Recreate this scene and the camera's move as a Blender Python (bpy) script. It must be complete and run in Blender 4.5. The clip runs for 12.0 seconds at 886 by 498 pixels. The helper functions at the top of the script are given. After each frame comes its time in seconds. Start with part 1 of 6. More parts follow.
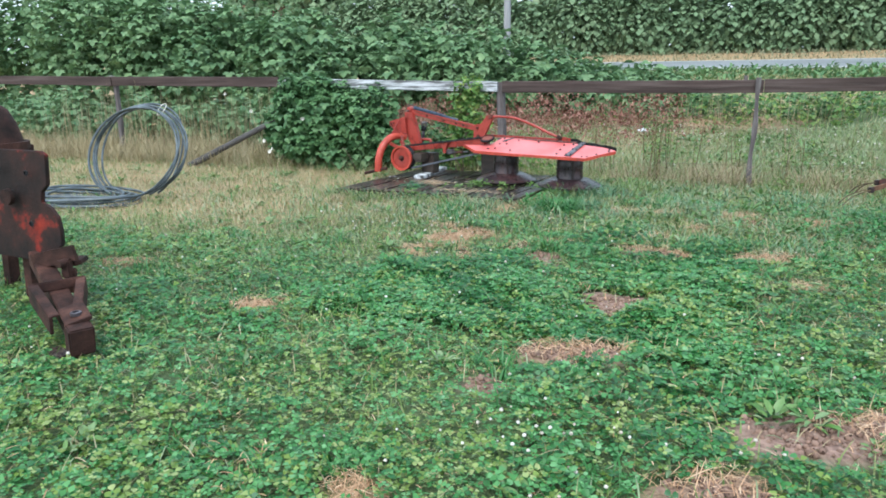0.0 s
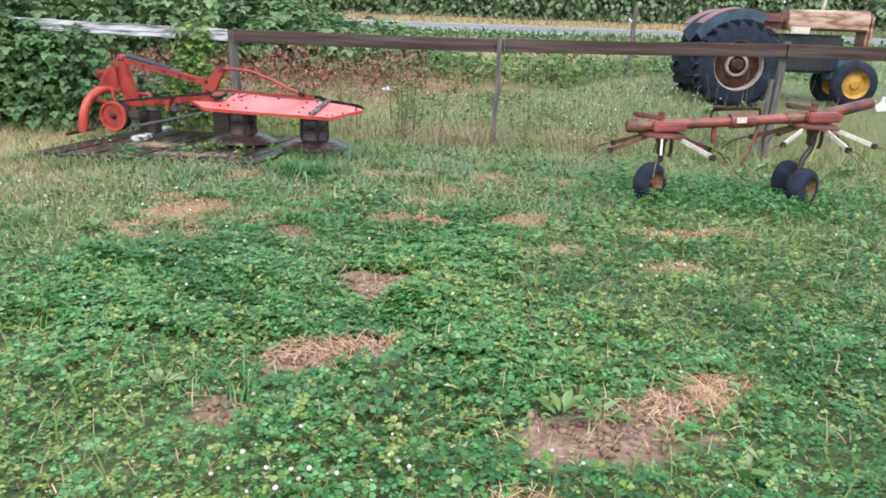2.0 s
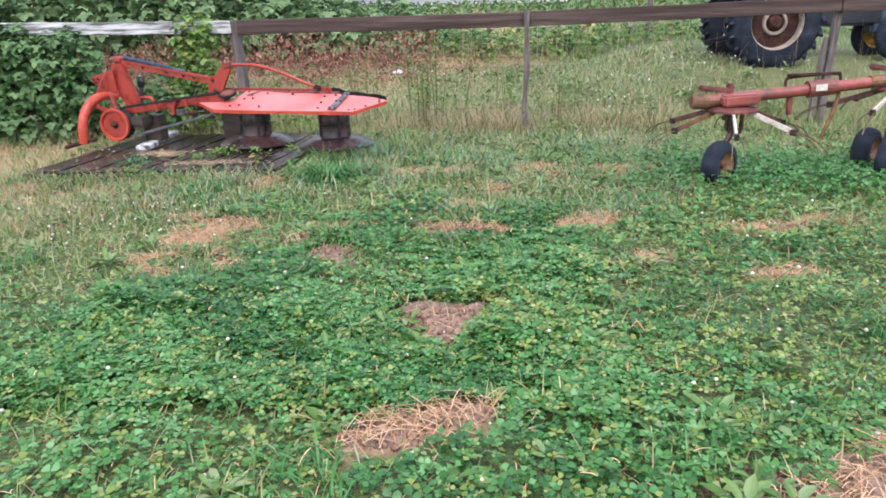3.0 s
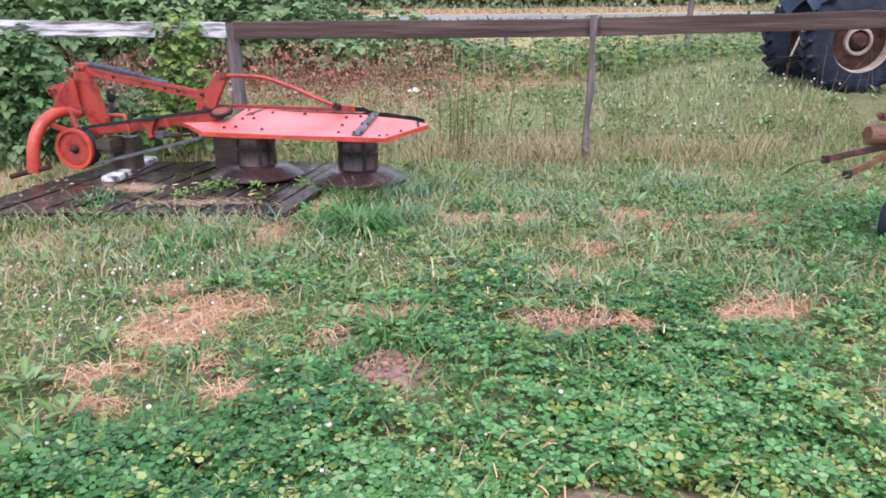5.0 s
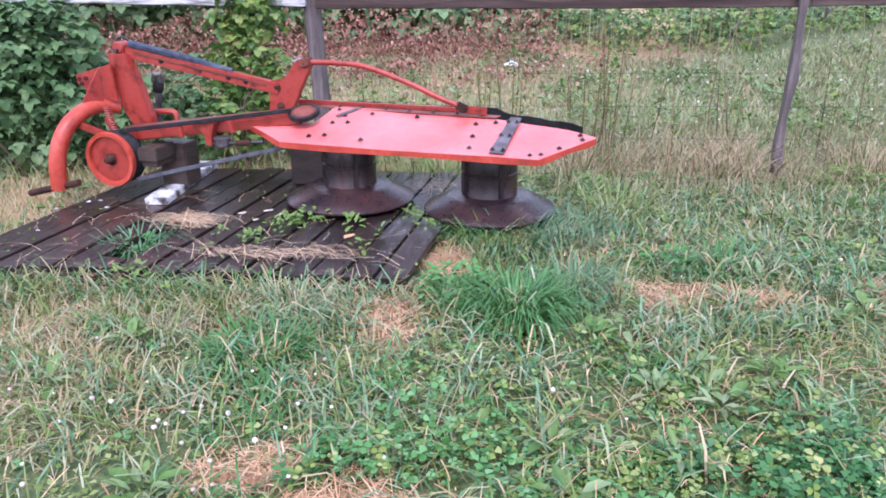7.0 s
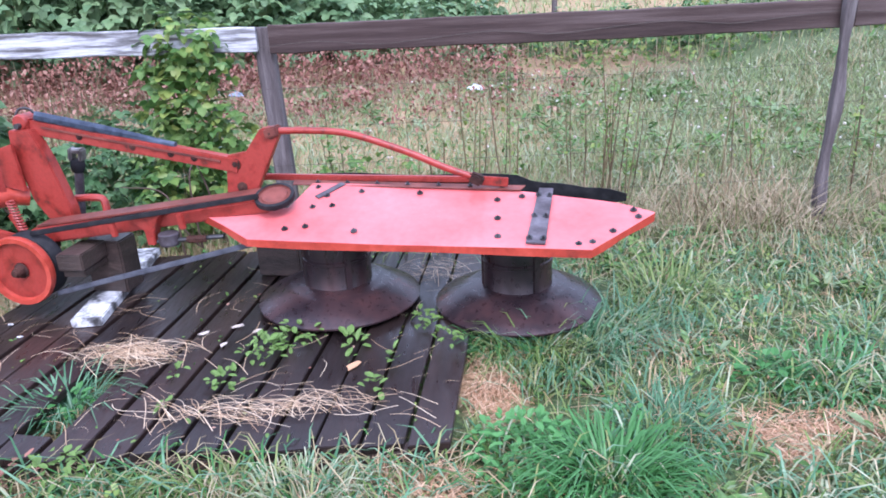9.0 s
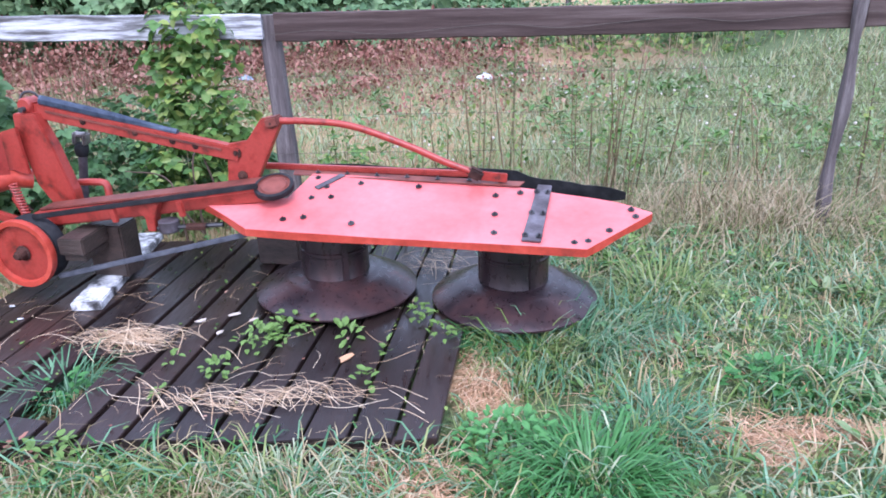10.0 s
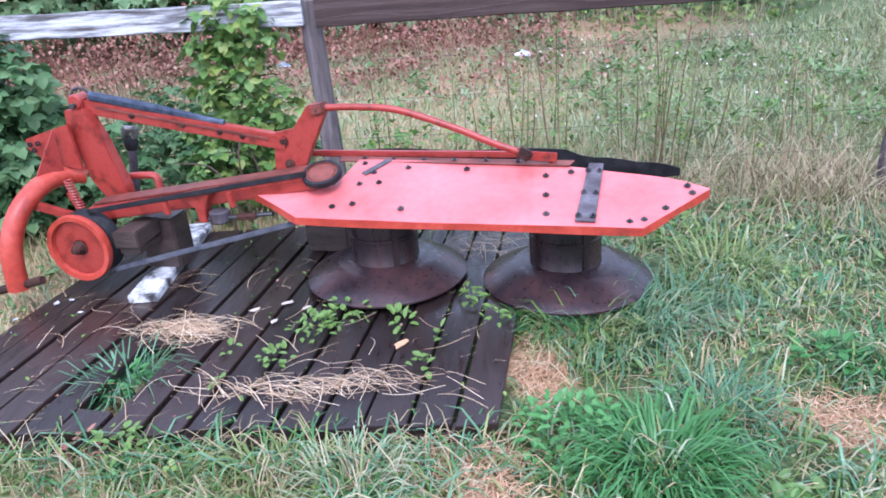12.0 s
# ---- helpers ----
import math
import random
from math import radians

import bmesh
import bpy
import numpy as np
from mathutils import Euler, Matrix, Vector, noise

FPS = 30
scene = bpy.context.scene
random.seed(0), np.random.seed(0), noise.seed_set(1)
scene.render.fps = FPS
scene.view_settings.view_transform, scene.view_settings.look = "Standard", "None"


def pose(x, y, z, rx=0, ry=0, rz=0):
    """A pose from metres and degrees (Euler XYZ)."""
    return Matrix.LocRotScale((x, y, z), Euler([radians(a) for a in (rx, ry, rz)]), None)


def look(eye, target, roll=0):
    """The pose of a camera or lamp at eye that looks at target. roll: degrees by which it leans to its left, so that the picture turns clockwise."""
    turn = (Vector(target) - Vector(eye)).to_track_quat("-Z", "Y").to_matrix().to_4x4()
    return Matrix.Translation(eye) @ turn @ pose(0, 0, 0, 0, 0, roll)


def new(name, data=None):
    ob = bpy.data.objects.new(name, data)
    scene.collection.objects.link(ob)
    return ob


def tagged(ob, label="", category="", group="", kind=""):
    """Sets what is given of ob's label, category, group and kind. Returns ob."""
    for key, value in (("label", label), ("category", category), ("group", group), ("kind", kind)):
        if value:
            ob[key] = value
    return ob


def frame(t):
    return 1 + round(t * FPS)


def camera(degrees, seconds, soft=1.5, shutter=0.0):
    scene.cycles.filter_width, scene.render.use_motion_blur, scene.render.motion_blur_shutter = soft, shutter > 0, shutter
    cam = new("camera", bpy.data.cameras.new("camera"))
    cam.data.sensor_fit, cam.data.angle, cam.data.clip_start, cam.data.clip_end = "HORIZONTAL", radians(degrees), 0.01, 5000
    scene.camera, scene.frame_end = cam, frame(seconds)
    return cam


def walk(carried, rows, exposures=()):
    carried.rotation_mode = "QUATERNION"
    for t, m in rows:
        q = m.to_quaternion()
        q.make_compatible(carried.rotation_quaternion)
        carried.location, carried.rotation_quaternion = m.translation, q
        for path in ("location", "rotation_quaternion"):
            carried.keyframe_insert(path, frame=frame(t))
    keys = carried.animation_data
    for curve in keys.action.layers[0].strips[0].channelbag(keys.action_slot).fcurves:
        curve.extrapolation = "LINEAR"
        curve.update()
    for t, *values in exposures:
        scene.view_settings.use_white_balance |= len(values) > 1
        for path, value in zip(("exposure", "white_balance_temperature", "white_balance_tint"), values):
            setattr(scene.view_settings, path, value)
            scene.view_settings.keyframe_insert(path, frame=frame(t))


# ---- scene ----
cam = camera(63.8, 12.0, soft=1.75)
PATH = [
    (0, (3.51, -10.12, 1.526), (2.74, -8.339, 1.041), -0.7),
    (0.5, (3.516, -10.07, 1.518), (2.86, -8.242, 1.04), -0.9),
    (1, (3.455, -9.997, 1.49), (2.986, -8.118, 0.99), -2.4),
    (1.5, (3.355, -9.824, 1.416), (3.11, -7.922, 0.849), -0.3),
    (2, (3.332, -9.426, 1.432), (3.247, -7.515, 0.849), 2.1),
    (2.5, (3.285, -9.042, 1.398), (3.136, -7.137, 0.808), 0.7),
    (3, (2.929, -8.749, 1.472), (2.832, -6.859, 0.824), -1.7),
    (3.2, (2.854, -8.582, 1.466), (2.814, -6.704, 0.778), -1.4),
    (4.8, (2.291, -7.257, 1.295), (2.254, -5.345, 0.71), -2.1),
    (5, (2.291, -7.105, 1.301), (2.24, -5.196, 0.707), -0.5),
    (5.5, (2.114, -6.641, 1.321), (1.852, -4.754, 0.712), -0.1),
    (6, (1.862, -6.289, 1.376), (1.588, -4.407, 0.756), -2.0),
    (6.5, (1.699, -5.844, 1.326), (1.48, -3.968, 0.668), -0.8),
    (7, (1.551, -5.424, 1.389), (1.374, -3.56, 0.686), -0.4),
    (7.5, (1.223, -5.072, 1.413), (1.185, -3.177, 0.775), -4.6),
    (7.7, (1.143, -4.949, 1.426), (1.165, -3.053, 0.788), -4.0),
    (9.3, (1.099, -4.419, 1.594), (1.095, -2.551, 0.88), -2.4),
    (9.5, (1.111, -4.428, 1.607), (1.118, -2.562, 0.886), -2.0),
    (10, (1.163, -4.435, 1.603), (1.128, -2.576, 0.866), -1.5),
    (10.5, (1.162, -4.433, 1.606), (1.081, -2.581, 0.857), -1.3),
    (11, (1.159, -4.428, 1.607), (1.03, -2.586, 0.838), -2.0),
    (11.5, (1.161, -4.402, 1.607), (0.987, -2.572, 0.817), -3.1),
    (12, (1.1, -4.398, 1.606), (0.959, -2.563, 0.823), -4.4),
]
walk(cam, [(t, look(eye, target, roll)) for t, eye, target, roll in PATH],
     [(0, 0.99, 5750, 0), (2, 1.05, 6300, 8), (5, 1.13, 6200, 23), (7.5, 1.25, 5550, 29), (9.5, 1.29, 5350, 23), (12, 1.29, 5300, 22)])

# ---------------------------------------------------------------- light: a bright, fully clouded sky
world = bpy.data.worlds.new("overcast_sky")
scene.world = world
world.use_nodes = True
wn, wl = world.node_tree.nodes, world.node_tree.links
sky = wn.new("ShaderNodeTexSky")
sky.sky_type, sky.sun_disc = "NISHITA", False
sky.sun_elevation, sky.sun_rotation = radians(48), radians(200)
sky.air_density, sky.dust_density, sky.ozone_density = 1.0, 5.0, 1.0
veil = wn.new("ShaderNodeMix")
veil.data_type = "RGBA"
veil.inputs[0].default_value = 0.6
veil.inputs[7].default_value = (7.6, 8.0, 8.6, 1)
wl.new(sky.outputs[0], veil.inputs[6])
wl.new(veil.outputs[2], wn["Background"].inputs[0])
wn["Background"].inputs[1].default_value = 0.14
sun = new("sun", bpy.data.lights.new("sun", "SUN"))
sun.data.energy, sun.data.angle, sun.data.color = 1.3, radians(25), (1.0, 0.97, 0.92)
sun.matrix_world = look((3, -8, 12), (0, 0, 0))

RNG = np.random.default_rng(7)


# ---------------------------------------------------------------- materials
def mat(name, cols, scale=6.0, rough=0.6, metal=0.0, bump=0.2, bscale=40.0, island=0.0, spec=0.5, rough_var=0.12,
        stretch=(1, 1, 1), detail=6.0, spread=(0.3, 0.7), sheen=0.0, trans=0.0):
    """A surface of two or more colours, mixed by noise at two sizes and, if asked, from piece to piece."""
    m = bpy.data.materials.new(name)
    m.use_nodes = True
    n, l = m.node_tree.nodes, m.node_tree.links
    b = n["Principled BSDF"]
    co = n.new("ShaderNodeTexCoord")
    mp = n.new("ShaderNodeMapping")
    mp.inputs["Scale"].default_value = stretch
    l.new(co.outputs["Object"], mp.inputs[0])
    big = n.new("ShaderNodeTexNoise")
    big.inputs["Scale"].default_value, big.inputs["Detail"].default_value = scale, detail
    big.inputs["Roughness"].default_value = 0.62
    l.new(mp.outputs[0], big.inputs["Vector"])
    fac = big.outputs[0]
    if island:
        info = n.new("ShaderNodeNewGeometry") if island < 2 else n.new("ShaderNodeObjectInfo")
        mx = n.new("ShaderNodeMix")
        mx.inputs[0].default_value = island % 2
        l.new(fac, mx.inputs[2])
        l.new(info.outputs["Random Per Island" if island < 2 else "Random"], mx.inputs[3])
        fac = mx.outputs[0]
        spread = (0.08, 0.92)
    ramp = n.new("ShaderNodeValToRGB")
    els = ramp.color_ramp.elements
    while len(els) < len(cols):
        els.new(0.5)
    for k, c in enumerate(cols):
        els[k].position = spread[0] + (spread[1] - spread[0]) * k / max(1, len(cols) - 1)
        els[k].color = (*c, 1)
    l.new(fac, ramp.inputs[0])
    fine = n.new("ShaderNodeTexNoise")
    fine.inputs["Scale"].default_value, fine.inputs["Detail"].default_value = bscale, 8.0
    l.new(mp.outputs[0], fine.inputs["Vector"])
    dirt = n.new("ShaderNodeMix")
    dirt.data_type, dirt.blend_type = "RGBA", "OVERLAY"
    dirt.inputs[0].default_value = 0.25
    l.new(ramp.outputs[0], dirt.inputs[6])
    l.new(fine.outputs[0], dirt.inputs[7])
    l.new(dirt.outputs[2], b.inputs["Base Color"])
    rr = n.new("ShaderNodeMapRange")
    rr.inputs[3].default_value, rr.inputs[4].default_value = max(0.02, rough - rough_var), min(1, rough + rough_var)
    l.new(fine.outputs[0], rr.inputs[0])
    l.new(rr.outputs[0], b.inputs["Roughness"])
    b.inputs["Metallic"].default_value = metal
    b.inputs["Specular IOR Level"].default_value = spec if not trans else .35
    if bump:
        bp = n.new("ShaderNodeBump")
        bp.inputs["Strength"].default_value, bp.inputs["Distance"].default_value = bump, 0.01
        l.new(fine.outputs[0], bp.inputs["Height"])
        l.new(bp.outputs[0], b.inputs["Normal"])
    if trans:
        out = n["Material Output"]
        tl = n.new("ShaderNodeBsdfTranslucent")
        l.new(dirt.outputs[2], tl.inputs[0])
        ms = n.new("ShaderNodeMixShader")
        ms.inputs[0].default_value = trans
        l.new(b.outputs[0], ms.inputs[1])
        l.new(tl.outputs[0], ms.inputs[2])
        l.new(ms.outputs[0], out.inputs[0])
    return m


M = {}
M["clover"] = mat("clover_leaf", [(.014, .066, .018), (.030, .125, .030), (.060, .19, .046), (.095, .255, .078), (.16, .33, .14), (.30, .44, .28)], 1.6, .38, island=.45, bump=0, trans=.25)
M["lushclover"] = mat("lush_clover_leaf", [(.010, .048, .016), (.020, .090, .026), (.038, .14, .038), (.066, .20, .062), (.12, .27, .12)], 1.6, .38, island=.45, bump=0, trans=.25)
M["broad"] = mat("broad_weed_leaf", [(.04, .11, .025), (.085, .18, .04), (.14, .24, .075), (.20, .28, .15), (.27, .30, .13)], 1.2, .4, island=.6, bump=0, trans=.25)
M["deadgrass"] = mat("collapsed_dead_grass", [(.13, .10, .05), (.23, .175, .10), (.32, .26, .16), (.42, .36, .25)], 2, .75, island=.65, bump=0, trans=.1)
M["verge"] = mat("pale_verge_grass", [(.12, .13, .07), (.18, .18, .10), (.24, .225, .14), (.28, .265, .18)], .6, .7, island=.5, bump=0, trans=.1)
M["strawgrass"] = mat("bleached_mown_grass", [(.24, .20, .10), (.36, .30, .17), (.47, .41, .26), (.55, .50, .36)], 2, .7, island=.6, bump=0, trans=.15)
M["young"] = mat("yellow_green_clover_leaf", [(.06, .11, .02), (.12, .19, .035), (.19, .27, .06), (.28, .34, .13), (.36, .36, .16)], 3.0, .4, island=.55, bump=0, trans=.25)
M["grass"] = mat("grass_blade", [(.06, .125, .022), (.11, .19, .04), (.19, .25, .08), (.31, .31, .14)], 1.0, .45, island=.65, bump=0, trans=.25)
M["lush"] = mat("lush_grass", [(.03, .12, .025), (.055, .18, .045), (.10, .25, .085)], 1.0, .4, island=.65, bump=0, trans=.25)
M["bluegrass"] = mat("blue_green_grass", [(.03, .10, .04), (.06, .16, .075), (.11, .23, .125), (.2, .32, .2)], 1.0, .4, island=.65, bump=0, trans=.2)
M["dry"] = mat("dry_grass", [(.17, .13, .065), (.28, .225, .12), (.37, .31, .185), (.46, .41, .29)], 2, .7, island=.65, bump=0, trans=.15)
M["pale"] = mat("pale_green_grass", [(.09, .15, .06), (.17, .24, .12), (.28, .33, .20), (.42, .43, .31)], 1.0, .5, island=.65, bump=0, trans=.2)
M["straw"] = mat("straw", [(.21, .105, .052), (.37, .20, .105), (.50, .31, .18), (.63, .48, .335)], 2, .65, island=.7, bump=0)
M["petal"] = mat("white_clover_flower", [(.34, .27, .22), (.52, .47, .42), (.68, .65, .61)], 2, .7, island=.7, bump=0)
M["bramble"] = mat("bramble_leaf", [(.034, .085, .036), (.056, .13, .050), (.084, .17, .064), (.125, .215, .085), (.20, .28, .13)], 1.1, .5, island=.4, bump=0, trans=.2)
# the bramble leaf again, its colour lightened and blued for the bank's sky light
M["bank"] = mat("bramble_bank_leaf", [(.050, .115, .055), (.085, .165, .075), (.125, .215, .095), (.18, .275, .125), (.27, .36, .20)], .45, .5, island=.4, bump=0, trans=.2)
M["meadow"] = mat("meadow_grass", [(.115, .175, .06), (.18, .25, .09), (.26, .325, .145), (.37, .41, .23)], .9, .5, island=.55, bump=0, trans=.25)
M["fresh"] = mat("fresh_leaf", [(.05, .13, .03), (.10, .20, .05), (.17, .27, .07), (.30, .33, .08)], .8, .42, island=.65, bump=0, trans=.3)
M["redleaf"] = mat("dead_bramble_leaf", [(.10, .036, .026), (.19, .072, .05), (.26, .125, .09), (.31, .21, .155)], .8, .7, island=.65, bump=0)
# greens lightened and blued: distance haze put into hedge and far-tree leaves
M["hedge"] = mat("hazed_hedge_leaf", [(.09, .145, .085), (.125, .195, .10), (.17, .235, .125), (.22, .245, .16)], .12, .6, island=.35, bump=0, trans=.15)
M["stalk"] = mat("weed_stalk", [(.08, .05, .03), (.16, .12, .06), (.22, .2, .1)], 2, .7, island=.6, bump=0)
M["bark"] = mat("cane_bark", [(.05, .03, .025), (.11, .07, .05)], 8, .8)
M["rail"] = mat("weathered_rail", [(.026, .016, .015), (.056, .037, .034), (.105, .078, .074)], 3, .68, spec=.22, stretch=(.25, 6, 6), bump=.5, bscale=60)
M["post"] = mat("weathered_post", [(.055, .045, .046), (.105, .09, .092), (.17, .15, .152)], 5, .8, spec=.25, stretch=(6, 6, .5), bump=.6, bscale=40)
M["whitewash"] = mat("flaking_white_paint", [(.06, .055, .055), (.16, .16, .17), (.40, .41, .44), (.50, .51, .55)], 7, .55, stretch=(.30, 3, 3), bump=.5, spread=(.36, .60))
M["plank"] = mat("wet_black_plank", [(.008, .006, .0062), (.016, .011, .0105), (.030, .018, .0155), (.056, .027, .019)], 3.5, .36, stretch=(3, .6, 3), bump=.3, bscale=11, island=2.35, rough_var=.3, spec=.42)
M["timber"] = mat("dark_wet_timber", [(.02, .015, .013), (.05, .035, .03), (.09, .06, .05)], 5, .4, stretch=(1, 1, 3), bump=.4)
M["chalk"] = mat("white_residue", [(.03, .028, .028), (.13, .13, .135), (.42, .43, .45), (.60, .61, .63)], 10, .6, bump=.3, spread=(.35, .58))


# ---------------------------------------------------------------- building helpers
def mesh_from(name, verts, faces, material, smooth=False):
    me = bpy.data.meshes.new(name)
    me.from_pydata([tuple(v) for v in verts], [], faces)
    me.materials.append(material)
    if smooth:
        me.polygons.foreach_set("use_smooth", [True] * len(me.polygons))
    me.update()
    return me


def soup(name, tv, tf, pos, rot, size, material, label="", category="", kind="stuff"):
    """Many small copies of one template (tv, tf), joined into one mesh."""
    tv, tf = np.asarray(tv, float), np.asarray(tf, int)
    n, nv, k = len(pos), len(tv), tf.shape[1]
    size = np.asarray(size, float)
    if size.ndim == 1:
        size = size[:, None] * np.ones(3)
    v = np.einsum("nij,nvj->nvi", rot, tv[None] * size[:, None, :]) + np.asarray(pos)[:, None, :]
    f = (tf[None] + (np.arange(n) * nv)[:, None, None]).reshape(-1)
    me = bpy.data.meshes.new(name)
    me.vertices.add(n * nv)
    me.vertices.foreach_set("co", v.reshape(-1))
    me.loops.add(len(f))
    me.loops.foreach_set("vertex_index", f)
    me.polygons.add(len(f) // k)
    me.polygons.foreach_set("loop_start", np.arange(0, len(f), k))
    me.update(calc_edges=True)
    me.materials.append(material)
    ob = new(name, me)
    if label:
        tagged(ob, label, category, kind=kind)
    return ob


def turns(yaw, tilt, spin=None):
    """Rotation matrices: spin about z, then lean by tilt, then turn by yaw."""
    yaw, tilt = np.asarray(yaw), np.asarray(tilt)
    spin = np.zeros_like(yaw) if spin is None else np.asarray(spin)
    z = np.zeros_like(yaw)
    o = z + 1

    def rz(a):
        return np.stack([np.cos(a), -np.sin(a), z, np.sin(a), np.cos(a), z, z, z, o], -1).reshape(-1, 3, 3)
    rx = np.stack([o, z, z, z, np.cos(tilt), -np.sin(tilt), z, np.sin(tilt), np.cos(tilt)], -1).reshape(-1, 3, 3)
    return rz(yaw) @ rx @ rz(spin)


def part(name, bm, material, parent=None, label="", smooth=False):
    """Links a bmesh as one mesh object, under a thing or under one of its parts."""
    me = bpy.data.meshes.new(name)
    bmesh.ops.recalc_face_normals(bm, faces=bm.faces)
    bm.to_mesh(me)
    bm.free()
    me.materials.append(material)
    if smooth:
        me.polygons.foreach_set("use_smooth", [True] * len(me.polygons))
        me.set_sharp_from_angle(angle=radians(38))
    ob = new(name, me)
    ob.parent = parent
    return tagged(ob, label) if label else ob


def thing(name, m, label, category, group=""):
    ob = new(name)
    ob.empty_display_size = 0.1
    ob.matrix_world = m
    return tagged(ob, label, category, group)


def box(sx, sy, sz, at=(0, 0, 0), rot=(0, 0, 0), bevel=0.006, bm=None, seg=2):
    own = bmesh.new()
    bmesh.ops.create_cube(own, size=1)
    bmesh.ops.scale(own, vec=(sx, sy, sz), verts=own.verts)
    if bevel:
        bmesh.ops.bevel(own, geom=own.edges[:], offset=min(bevel, .45 * min(sx, sy, sz)), segments=seg, affect="EDGES")
    return join(own, pose(*at, *rot), bm)


def join(own, m, bm=None):
    own.transform(m)
    if bm is None:
        return own
    tmp = bpy.data.meshes.new("tmp")
    own.to_mesh(tmp)
    own.free()
    bm.from_mesh(tmp)
    bpy.data.meshes.remove(tmp)
    return bm


def lathe(profile, seg=32, at=(0, 0, 0), rot=(0, 0, 0), bm=None):
    """A body turned about its z axis from (radius, height) pairs."""
    own = bmesh.new()
    rings = []
    for r, z in profile:
        if r < 1e-5:
            rings.append([own.verts.new((0, 0, z))])
        else:
            rings.append([own.verts.new((r * math.cos(a), r * math.sin(a), z)) for a in (2 * math.pi * k / seg for k in range(seg))])
    for a, b in zip(rings, rings[1:]):
        for k in range(seg):
            j = (k + 1) % seg
            f = [a[k % len(a)], a[j % len(a)], b[j % len(b)], b[k % len(b)]]
            f = list(dict.fromkeys(f))
            if len(f) > 2:
                own.faces.new(f)
    return join(own, pose(*at, *rot), bm)


def tube(points, r, seg=10, bm=None, closed=False, taper=None):
    """A round bar along a polyline."""
    own = bm or bmesh.new()
    pts = [Vector(p) for p in points]
    rings, up = [], None
    for k, p in enumerate(pts):
        if closed:
            d = pts[(k + 1) % len(pts)] - pts[k - 1]
        else:
            d = pts[min(k + 1, len(pts) - 1)] - pts[max(k - 1, 0)]
        d.normalize()
        if up is None:
            up = d.orthogonal().normalized()
        up = (up - d * up.dot(d)).normalized()
        side = d.cross(up)
        rad = r if taper is None else r + (taper - r) * k / (len(pts) - 1)
        rings.append([own.verts.new(p + rad * (math.cos(a) * up + math.sin(a) * side)) for a in (2 * math.pi * j / seg for j in range(seg))])
    for a, b in zip(rings, rings[1:] + ([rings[0]] if closed else [])):
        for j in range(seg):
            own.faces.new((a[j], a[(j + 1) % seg], b[(j + 1) % seg], b[j]))
    if not closed:
        own.faces.new(rings[0][::-1])
        own.faces.new(rings[-1])
    return own


def plate(outline, thick, bm=None, m=None, bevel=0.0):
    """A flat sheet with the given outline in x and y, from z 0 to -thick."""
    own = bmesh.new()
    top = own.faces.new([own.verts.new((x, y, 0)) for x, y in outline])
    ext = bmesh.ops.extrude_face_region(own, geom=[top])
    bmesh.ops.translate(own, vec=(0, 0, -thick), verts=[g for g in ext["geom"] if isinstance(g, bmesh.types.BMVert)])
    if bevel:
        bmesh.ops.bevel(own, geom=own.edges[:], offset=bevel, segments=2, affect="EDGES")
    return join(own, m or Matrix(), bm)


def spline(points, n=8):
    """A smooth curve through the given points."""
    p = [Vector(q) for q in points]
    p = [2 * p[0] - p[1]] + p + [2 * p[-1] - p[-2]]
    out = []
    for a, b, c, d in zip(p, p[1:], p[2:], p[3:]):
        for k in range(n):
            t = k / n
            out.append(.5 * (2 * b + (c - a) * t + (2 * a - 5 * b + 4 * c - d) * t * t + (3 * b - a - 3 * c + d) * t ** 3))
    return out + [p[-2]]


def beam(a, b, w, h, bm=None, bevel=.006):
    """A square bar from a to b, h tall where it lies level."""
    a, b = Vector(a), Vector(b)
    d = b - a
    own = bmesh.new()
    bmesh.ops.create_cube(own, size=1)
    bmesh.ops.scale(own, vec=(w, h, d.length), verts=own.verts)
    if bevel:
        bmesh.ops.bevel(own, geom=own.edges[:], offset=min(bevel, .4 * min(w, h)), segments=2, affect="EDGES")
    q = d.to_track_quat("Z", "Y").to_matrix().to_4x4()
    return join(own, Matrix.Translation((a + b) / 2) @ q, bm)


# ---------------------------------------------------------------- the lie of the land
def ease(x, a, b):
    t = np.clip((np.asarray(x, float) - a) / (b - a), 0, 1)
    return t * t * (3 - 2 * t)


def waves(x, y, f, seed):
    r = np.random.default_rng(seed)
    s = 0
    for k in range(5):
        a, b, c = r.uniform(-1, 1), r.uniform(-1, 1), r.uniform(0, 6.3)
        s = s + np.sin(f * (1 + .5 * k) * (a * x + b * y) + c)
    return s / 5


